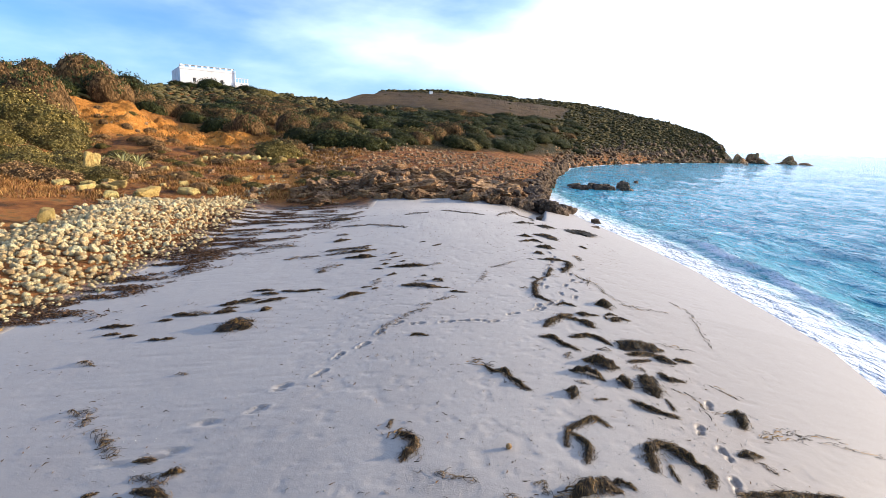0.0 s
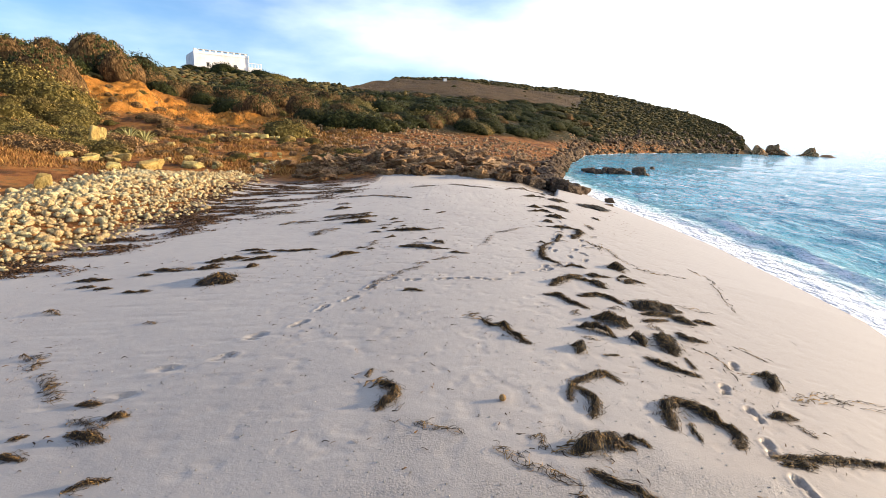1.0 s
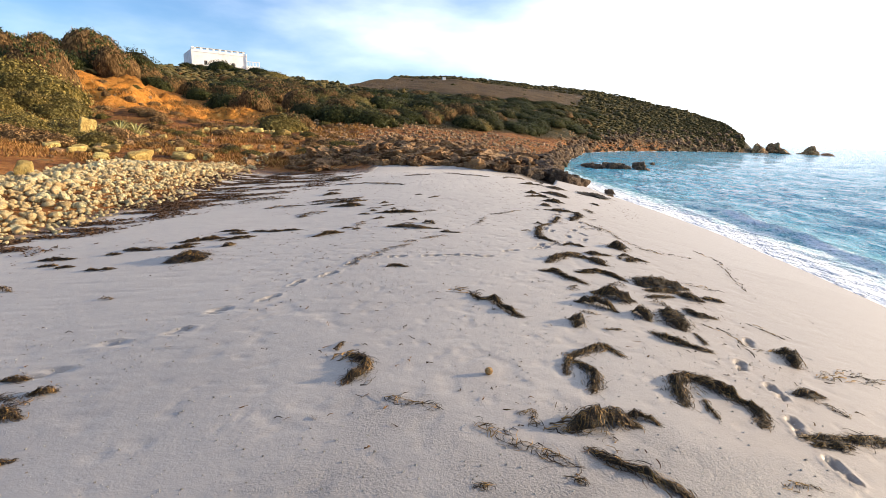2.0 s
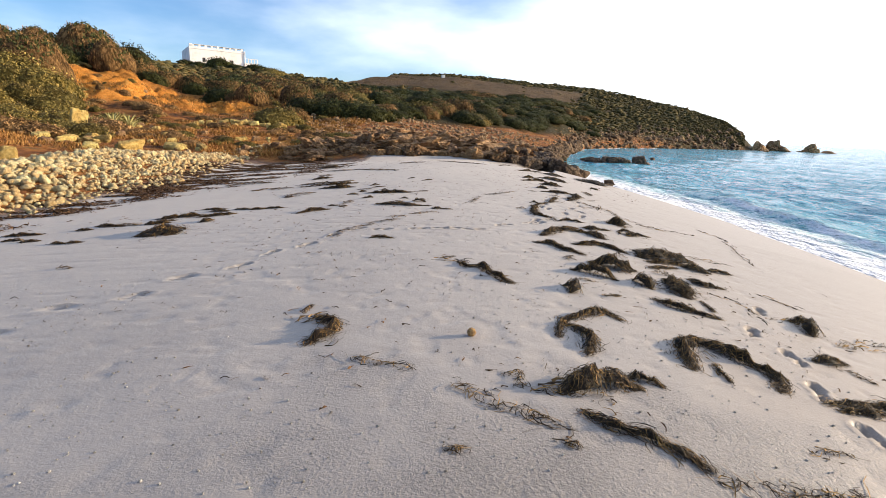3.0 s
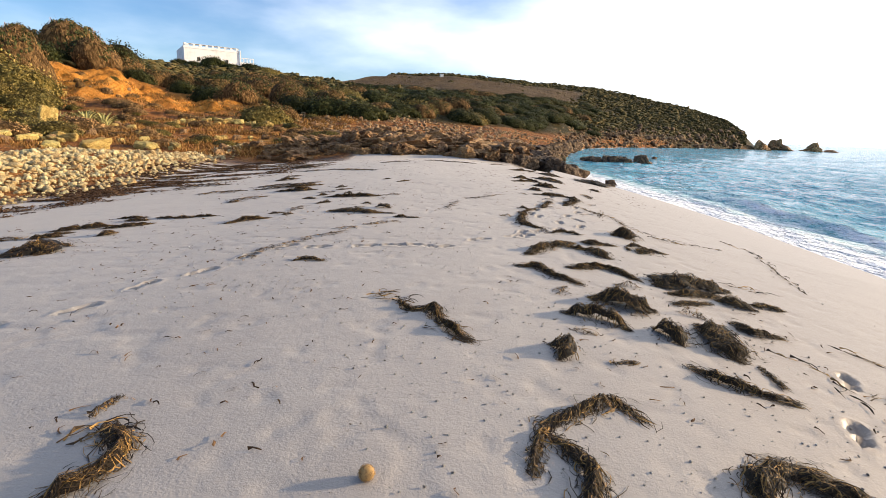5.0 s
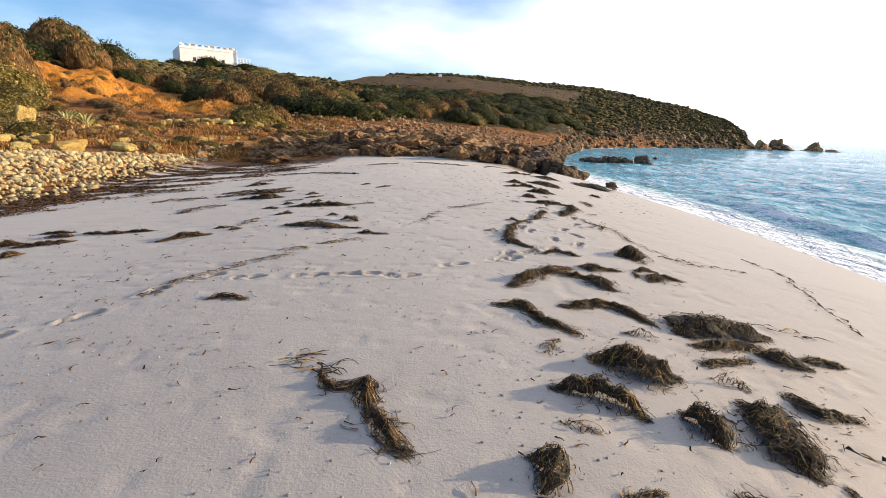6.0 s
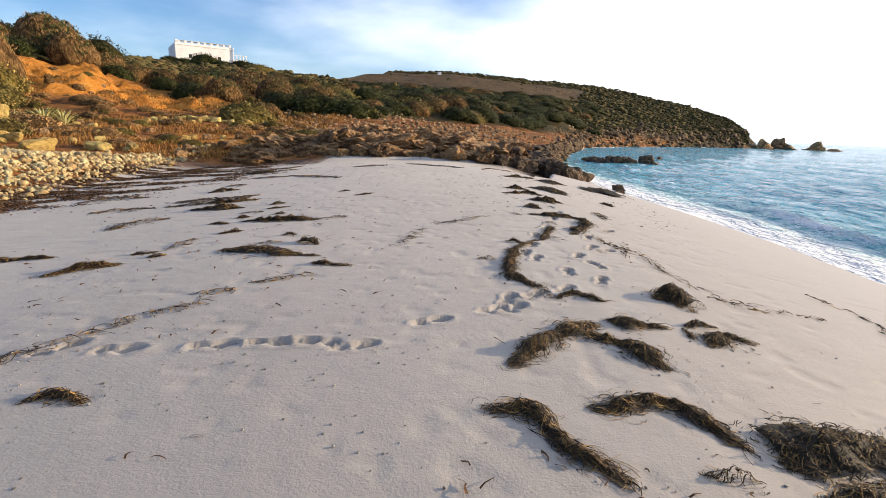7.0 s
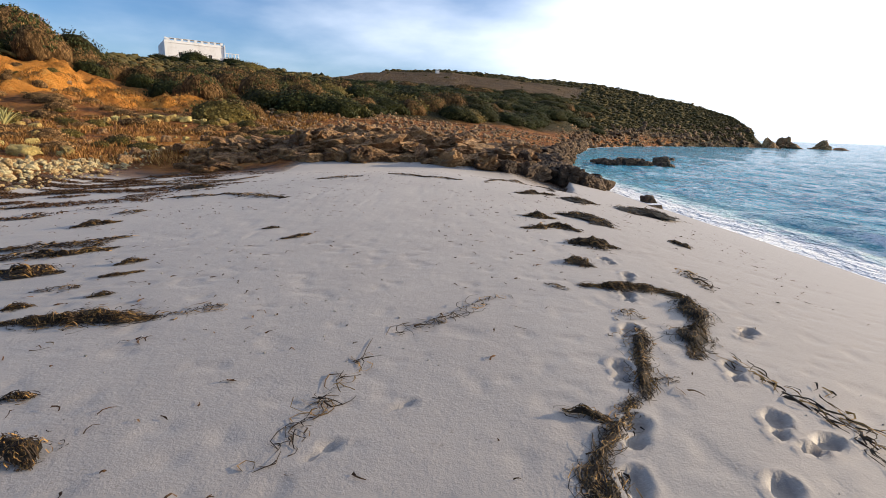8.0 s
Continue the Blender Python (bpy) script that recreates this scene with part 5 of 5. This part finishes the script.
weed("tuft", 0.100, 0.040, (-1.47, 4.37), (-1.48, 4.52), (-1.45, 4.60))
weed("clump", 0.130, 0.045, (-1.32, 4.29), (-1.15, 4.19), (-1.11, 4.04), (-1.18, 3.91), (-1.25, 3.75))
weed("rope", 0.012, 0.010, (-1.51, 4.11), (-1.43, 4.22), (-1.32, 4.29))
weed("clump", 0.090, 0.042, (0.84, 4.50), (1.03, 4.66), (1.28, 4.83), (1.40, 4.65))
weed("clump", 0.075, 0.042, (0.85, 4.51), (0.77, 4.32), (0.73, 4.12))
weed("clump", 0.090, 0.042, (0.86, 4.40), (0.96, 4.26), (1.01, 4.14), (0.89, 3.83))
weed("clump", 0.170, 0.050, (2.09, 4.38), (1.90, 4.33), (1.73, 4.13), (1.71, 3.94), (1.70, 3.83))
weed("clump", 0.240, 0.055, (1.99, 4.37), (2.09, 4.27), (2.19, 4.15), (2.24, 4.01), (2.34, 3.95), (2.40, 3.89), (2.27, 3.67))
weed("clump", 0.050, 0.030, (1.91, 3.93), (1.88, 3.77), (1.91, 3.66))
weed("clump", 0.120, 0.040, (1.99, 5.40), (2.12, 5.23), (2.31, 5.16), (2.51, 5.11))
weed("clump", 0.050, 0.025, (2.56, 5.58), (2.57, 5.30))
weed("rope", 0.020, 0.010, (2.86, 6.03), (3.08, 5.70), (3.02, 5.39), (3.05, 5.29), (3.47, 5.42))
weed("mound", 0.165, 0.135, (0.63, 3.24), (0.83, 3.36), (1.03, 3.42), (1.13, 3.40))
weed("clump", 0.120, 0.045, (1.10, 3.50), (1.23, 3.52), (1.31, 3.44))
weed("rope", 0.012, 0.010, (0.37, 3.26), (0.57, 3.29), (0.72, 3.33))
weed("mound", 0.130, 0.120, (3.49, 5.43), (3.62, 5.43), (3.50, 5.12))
weed("rope", 0.014, 0.010, (-0.51, 6.25), (-0.31, 6.26), (-0.12, 6.21), (-0.02, 6.27))
weed("rope", 0.012, 0.010, (-0.37, 6.38), (-0.27, 6.42), (-0.14, 6.30))
weed("clump", 0.060, 0.030, (-0.12, 6.22), (-0.07, 6.03), (0.06, 6.02))
weed("clump", 0.120, 0.050, (-0.01, 6.03), (0.18, 6.07), (0.21, 5.87), (0.27, 5.72), (0.38, 5.56), (0.46, 5.48))
weed("mound", 0.165, 0.140, (1.99, 6.07), (2.09, 5.99), (2.10, 5.81))
weed("mound", 0.220, 0.180, (2.47, 6.26), (2.54, 6.15), (2.45, 5.89), (2.40, 5.68))
weed("mound", 0.115, 0.120, (1.27, 6.18), (1.49, 6.18), (1.64, 6.07), (1.72, 5.98))
weed("tuft", 0.100, 0.050, (2.38, 6.57), (2.48, 6.54), (2.60, 6.49))
weed("clump", 0.160, 0.050, (2.85, 6.48), (2.86, 6.27), (3.13, 6.31))
weed("mound", 0.120, 0.110, (1.07, 5.51), (1.19, 5.47), (1.09, 5.33))
weed("tuft", 0.057, 0.023, (0.20, 3.38), (0.32, 3.42), (0.31, 3.22))
weed("streak", 0.046, 0.012, (-0.14, 3.21), (0.04, 3.04), (0.27, 2.94), (0.40, 2.87), (0.53, 2.81))
weed("streak", 0.022, 0.012, (0.39, 3.20), (0.59, 3.21))
weed("clump", 0.081, 0.030, (0.69, 2.98), (0.80, 2.85), (0.99, 2.80), (1.14, 2.68), (1.23, 2.57))
weed("clump", 0.185, 0.044, (3.03, 4.37), (3.30, 4.40))
weed("streak", 0.087, 0.012, (3.21, 4.28), (3.31, 4.10))
weed("rope", 0.030, 0.010, (3.55, 4.86), (3.94, 5.11), (4.27, 5.17))
weed("clump", 0.110, 0.031, (2.59, 3.45), (2.94, 3.54))
weed("streak", 0.035, 0.012, (1.22, 2.47), (1.48, 2.48), (1.80, 2.49), (2.08, 2.51))
weed("streak", 0.039, 0.012, (1.56, 2.39), (1.90, 2.50))
weed("streak", 0.038, 0.012, (1.98, 2.88), (2.23, 2.91))
weed("tuft", 0.045, 0.022, (0.50, 2.66), (0.57, 2.63))
weed("streak", 0.030, 0.012, (-0.88, 3.53), (-0.58, 3.43), (-0.42, 3.39))
weed("tuft", 0.029, 0.015, (-0.16, 2.52), (-0.08, 2.53))
weed("mound", 0.450, 0.132, (-5.20, 8.16), (-5.10, 8.32), (-4.83, 8.09))
weed("streak", 0.197, 0.012, (-6.53, 9.17), (-5.92, 9.14))
weed("clump", 0.197, 0.029, (-7.19, 8.01), (-6.95, 8.00))
weed("clump", 0.148, 0.023, (-6.23, 7.75), (-6.05, 7.75))
weed("clump", 0.190, 0.026, (-6.87, 8.84), (-6.67, 8.85))
weed("clump", 0.203, 0.027, (-5.74, 9.38), (-5.48, 9.48))
weed("clump", 0.193, 0.024, (-5.24, 10.44), (-4.87, 10.41))
weed("clump", 0.192, 0.023, (-4.43, 10.50), (-4.13, 10.50))
weed("clump", 0.155, 0.039, (1.02, 7.54), (1.26, 7.58), (1.35, 7.28), (1.57, 7.08))
weed("streak", 0.059, 0.012, (1.41, 6.95), (1.31, 6.65))
weed("clump", 0.183, 0.043, (1.63, 7.65), (1.94, 7.77), (2.13, 7.75), (2.30, 7.46))
weed("tuft", 0.132, 0.040, (1.98, 7.18), (2.22, 7.18))
weed("mound", 0.281, 0.182, (1.67, 6.60), (1.86, 6.54), (2.07, 6.48))
weed("streak", 0.053, 0.012, (1.28, 5.85), (1.42, 5.79))
weed("mound", 0.349, 0.195, (2.57, 7.35), (2.90, 7.48), (3.23, 7.55))
weed("clump", 0.158, 0.039, (2.52, 7.11), (2.85, 7.21), (3.07, 7.24))
weed("clump", 0.238, 0.060, (3.04, 7.11), (3.20, 7.05), (3.28, 7.01))
weed("clump", 0.179, 0.044, (3.40, 7.17), (3.69, 7.16))
weed("rope", 0.030, 0.010, (3.31, 7.80), (3.61, 7.78), (3.84, 7.72))
weed("clump", 0.074, 0.020, (2.42, 6.79), (2.85, 6.96))
weed("clump", 0.029, 0.012, (1.42, 5.32), (1.60, 5.37))
weed("clump", 0.251, 0.050, (1.19, 8.12), (1.47, 8.55), (1.85, 8.88))
weed("clump", 0.231, 0.046, (1.82, 8.69), (2.07, 8.52), (2.20, 8.25))
weed("clump", 0.226, 0.041, (2.06, 8.96), (2.43, 8.94))
weed("clump", 0.201, 0.037, (2.74, 8.75), (2.95, 8.98), (3.10, 8.91))
weed("rope", 0.030, 0.010, (3.24, 9.94), (3.61, 9.76), (4.32, 9.87))
weed("clump", 0.102, 0.024, (-1.40, 7.43), (-1.30, 7.52), (-1.10, 7.44))
weed("clump", 0.237, 0.036, (-3.18, 9.83), (-3.01, 10.08), (-2.73, 10.14))
weed("clump", 0.238, 0.036, (-5.11, 9.74), (-4.85, 9.85), (-4.61, 9.97))
weed("clump", 0.248, 0.040, (-4.81, 9.17), (-4.69, 9.31))
weed("clump", 0.135, 0.019, (-2.85, 10.55), (-2.64, 10.64))
weed("clump", 0.155, 0.022, (-4.82, 10.60), (-4.47, 10.52))
weed("clump", 0.178, 0.025, (-4.16, 10.57), (-3.78, 10.57))
weed("streak", 0.877, 0.025, (-4.60, 14.33), (-4.01, 14.58), (-3.25, 14.80))
weed("clump", 0.523, 0.054, (-3.85, 13.90), (-3.11, 13.84))
weed("streak", 0.040, 0.012, (-1.63, 8.38), (-1.61, 8.60), (-1.47, 8.71), (-1.16, 8.99))
weed("streak", 0.035, 0.012, (-1.99, 7.77), (-1.89, 8.09), (-1.66, 8.32))
weed("streak", 0.068, 0.012, (-2.06, 7.54), (-1.90, 7.61))
weed("clump", 0.095, 0.033, (1.48, 11.13), (1.35, 10.29), (1.36, 9.88), (1.58, 9.73))
weed("rope", 0.030, 0.010, (2.91, 11.85), (3.17, 11.59), (3.18, 10.89))
weed("rope", 0.030, 0.010, (2.81, 12.62), (2.93, 11.83), (3.18, 11.44), (3.18, 10.82))
weed("rope", 0.030, 0.010, (3.18, 10.82), (3.28, 10.38), (3.33, 10.09), (3.41, 9.88), (3.70, 9.94))
weed("clump", 0.109, 0.028, (1.56, 11.12), (1.42, 10.68), (1.34, 10.08))
weed("clump", 0.129, 0.040, (1.34, 10.03), (1.47, 9.87), (1.53, 9.72))
weed("streak", 0.050, 0.012, (1.53, 9.76), (1.58, 9.59), (1.66, 9.37))
weed("clump", 0.117, 0.039, (1.72, 9.44), (1.84, 9.57), (1.97, 9.58))
weed("clump", 0.083, 0.027, (1.95, 9.52), (2.12, 9.42))
weed("tuft", 0.087, 0.027, (1.05, 10.60), (1.23, 10.62))
weed("mound", 0.256, 0.219, (2.73, 9.71), (2.92, 9.85), (2.86, 9.62))
weed("streak", 0.057, 0.012, (2.83, 9.54), (2.95, 9.43))
weed("clump", 0.106, 0.035, (2.69, 9.05), (2.85, 9.13), (2.96, 9.12))
weed("clump", 0.051, 0.018, (2.65, 8.98), (2.63, 8.81))
weed("clump", 0.106, 0.029, (-0.66, 10.15), (-0.49, 10.13), (-0.30, 10.10))
weed("mound", 0.194, 0.062, (-1.79, 10.68), (-1.44, 10.68), (-0.96, 10.50))
weed("clump", 0.064, 0.016, (-0.95, 10.46), (-0.70, 10.45))
weed("clump", 0.167, 0.031, (-2.34, 11.64), (-2.13, 11.77))
weed("clump", 0.165, 0.027, (-2.80, 12.40), (-2.58, 12.37))
weed("streak", 0.070, 0.012, (-1.28, 12.64), (-0.93, 12.90))
weed("streak", 0.082, 0.012, (-2.56, 10.82), (-2.53, 11.13), (-2.53, 11.31))
weed("clump", 0.112, 0.024, (-2.57, 10.42), (-2.47, 10.51))
weed("streak", 0.050, 0.012, (-1.59, 11.02), (-1.35, 11.09))
weed("streak", 0.032, 0.012, (-1.02, 9.44), (-0.81, 9.59), (-0.58, 9.78))
weed("streak", 0.040, 0.012, (-1.40, 9.13), (-1.23, 9.21), (-1.10, 9.30))
weed("streak", 0.725, 0.025, (-4.69, 14.84), (-4.17, 15.07), (-3.38, 15.03))
weed("streak", 0.886, 0.029, (-7.31, 15.74), (-6.79, 16.01), (-6.11, 16.12))
weed("streak", 0.900, 0.038, (-10.47, 19.09), (-9.56, 19.39), (-8.04, 19.33))
weed("streak", 0.900, 0.030, (-8.13, 17.34), (-7.19, 17.59), (-6.41, 17.73))
weed("streak", 0.208, 0.012, (-4.23, 12.24), (-4.30, 12.80), (-3.82, 13.02))
weed("streak", 0.217, 0.012, (-5.83, 14.00), (-5.31, 14.20), (-4.82, 14.26))
weed("streak", 0.900, 0.031, (-9.03, 24.48), (-6.77, 23.51), (-5.11, 23.10))
weed("streak", 0.900, 0.030, (-9.99, 22.09), (-8.38, 21.78), (-7.68, 22.06))
weed("streak", 0.360, 0.012, (-4.97, 17.64), (-4.48, 17.92))
weed("clump", 0.778, 0.071, (-5.92, 21.65), (-5.24, 21.61))
weed("clump", 0.184, 0.038, (2.10, 13.83), (2.43, 13.85), (2.84, 13.94))
weed("clump", 0.26, 0.060, (2.78, 13.87), (2.99, 13.72), (2.79, 13.04), (2.52, 12.47))
weed("clump", 0.109, 0.032, (2.24, 12.83), (2.12, 12.37), (1.94, 11.84))
weed("clump", 0.046, 0.018, (1.88, 11.78), (1.70, 11.51), (1.53, 11.25), (1.43, 11.03))
weed("streak", 0.100, 0.012, (2.22, 13.24), (2.36, 13.05))
weed("streak", 0.042, 0.012, (1.98, 11.98), (2.20, 12.07))
weed("clump", 0.086, 0.032, (1.45, 11.61), (1.53, 11.59), (1.65, 11.54))
weed("rope", 0.030, 0.010, (2.67, 12.58), (2.75, 12.35), (2.82, 12.04))
weed("rope", 0.030, 0.010, (2.82, 12.04), (2.91, 11.89), (3.03, 11.78), (2.95, 11.42))
weed("clump", 0.531, 0.063, (2.02, 17.43), (2.34, 17.46))
weed("clump", 0.323, 0.044, (1.88, 16.39), (2.35, 16.73), (2.59, 16.50))
weed("clump", 0.900, 0.115, (2.72, 17.97), (3.08, 18.01), (3.22, 17.45))
weed("clump", 0.517, 0.080, (2.36, 15.63), (2.65, 15.75), (2.88, 15.65))
weed("clump", 0.338, 0.060, (2.13, 14.70), (2.29, 14.59))
weed("mound", 0.900, 0.220, (4.83, 20.18), (5.53, 21.21))
weed("clump", 0.900, 0.152, (3.27, 20.67), (3.76, 20.57))
weed("streak", 0.788, 0.021, (1.56, 21.97), (2.97, 26.69), (3.24, 21.88))
weed("streak", 0.354, 0.012, (-0.21, 22.87), (1.00, 22.33))
weed("clump", 0.827, 0.076, (2.24, 20.55), (3.02, 21.02))
weed("streak", 0.283, 0.012, (-1.03, 23.41), (-0.06, 22.91))
weed("streak", 0.084, 0.012, (1.73, 13.82), (1.91, 13.67))
weed("streak", 0.107, 0.012, (3.42, 14.93), (3.46, 14.21))
weed("clump", 0.242, 0.035, (4.13, 16.84), (4.22, 16.56))
weed("clump", 0.153, 0.023, (-1.67, 15.78), (-1.54, 15.85))
weed("clump", 0.109, 0.017, (-1.20, 15.17), (-1.00, 15.43))
weed("streak", 0.015, 0.012, (0.30, 12.10), (0.24, 11.75), (0.17, 11.37), (0.09, 11.07))
weed("streak", 0.027, 0.012, (0.47, 12.47), (0.81, 12.82), (1.22, 13.36))
weed("rope", 0.011, 0.010, (3.20, 12.31), (3.05, 11.81), (2.96, 11.47))
weed("clump", 0.151, 0.033, (-2.61, 12.87), (-2.50, 12.92))
weed("streak", 0.179, 0.012, (-2.76, 13.29), (-2.42, 13.37))
weed("clump", 0.095, 0.021, (-2.12, 13.10), (-2.00, 13.17))
weed("clump", 0.063, 0.020, (-1.44, 11.50), (-1.29, 11.54))
weed("mound", 0.110, 0.079, (-1.10, 11.12), (-1.00, 11.09), (-0.89, 11.00))
weed("clump", 0.275, 0.045, (-3.93, 14.61), (-3.44, 14.66), (-3.13, 14.87))
weed("streak", 0.333, 0.015, (-4.13, 15.19), (-3.76, 15.27), (-3.34, 15.51))
weed("clump", 0.124, 0.024, (-2.43, 13.68), (-2.15, 13.84))
weed("clump", 0.174, 0.032, (-2.53, 14.07), (-2.36, 14.23))
weed("clump", 0.312, 0.041, (-4.81, 16.47), (-4.37, 16.71))
weed("streak", 0.287, 0.012, (-4.18, 20.02), (-2.48, 18.83))
weed("streak", 0.900, 0.024, (-8.44, 23.97), (-6.06, 22.04), (-5.03, 24.29))
weed("streak", 0.394, 0.012, (-5.18, 19.70), (-4.11, 19.73))
weed("streak", 0.299, 0.012, (-2.73, 22.10), (-1.70, 22.74))
weed("streak", 0.081, 0.012, (-5.96, 5.13), (-5.72, 4.95), (-5.63, 4.71))
weed("streak", 0.070, 0.012, (-5.13, 4.34), (-4.83, 4.07), (-4.70, 3.93))
weed("clump", 0.126, 0.045, (-3.95, 3.60), (-3.76, 3.64))
weed("clump", 0.113, 0.042, (-4.12, 3.34), (-3.85, 3.27), (-3.70, 3.22))
weed("clump", 0.095, 0.033, (-4.61, 3.27), (-4.51, 3.32))
weed("clump", 0.084, 0.031, (-4.50, 3.03), (-4.23, 2.95))
weed("clump", 0.067, 0.028, (-3.55, 2.55), (-3.44, 2.65), (-3.29, 2.69))
weed("tuft", 0.149, 0.041, (-7.23, 6.85), (-6.84, 6.66))
weed("tuft", 0.103, 0.032, (-5.13, 6.16), (-4.95, 6.14))
weed("clump", 0.188, 0.038, (-7.99, 8.62), (-7.41, 8.62))
weed("clump", 0.172, 0.036, (-7.63, 8.15), (-7.36, 8.15))
weed("clump", 0.109, 0.024, (-6.49, 7.75), (-6.27, 7.73))
weed("clump", 0.274, 0.052, (-5.90, 9.71), (-5.25, 9.95))
weed("clump", 0.191, 0.038, (-5.85, 9.13), (-5.47, 9.20))
weed("clump", 0.195, 0.038, (-6.77, 9.17), (-6.19, 9.09))
weed("clump", 0.140, 0.025, (-5.58, 10.73), (-5.10, 10.70))
weed("clump", 0.303, 0.045, (-2.35, 12.53), (-1.38, 12.65))
weed("rope", 0.030, 0.010, (4.88, 10.96), (5.06, 10.20), (4.56, 8.26))
weed("rope", 0.030, 0.010, (3.63, 6.39), (3.90, 6.05))
weed("rope", 0.030, 0.010, (3.51, 4.85), (4.04, 5.13), (5.00, 5.26))
weed("clump", 0.096, 0.037, (2.55, 3.55), (3.31, 3.72), (3.98, 3.83))
weed("clump", 0.096, 0.039, (-4.43, 3.86), (-4.20, 3.88))
weed("streak", 0.105, 0.013, (-4.25, 3.58), (-3.85, 3.43))
weed("tuft", 0.085, 0.035, (-6.16, 5.15), (-5.89, 4.97))
weed("streak", 0.070, 0.012, (-5.40, 4.59), (-5.00, 4.24))
weed("rope", 0.030, 0.010, (3.55, 4.82), (4.43, 5.10), (5.02, 5.05), (5.99, 5.13))


# ---- build ----
build_ground()
build_sea()
build_rocks()
build_house()
build_scrub()
build_far_scrub()
for ax, ay, asize, aseed in ((-25.2, 37.0, 1.35, 1), (-26.3, 36.2, 1.1, 2), (-24.4, 37.6, 1.15, 3), (-23.4, 36.4, 0.7, 4)):
    agave(ax, ay, asize, aseed)
build_sea_ball()
build_litter()
build_grit()
build_herbs()
build_pebbles()
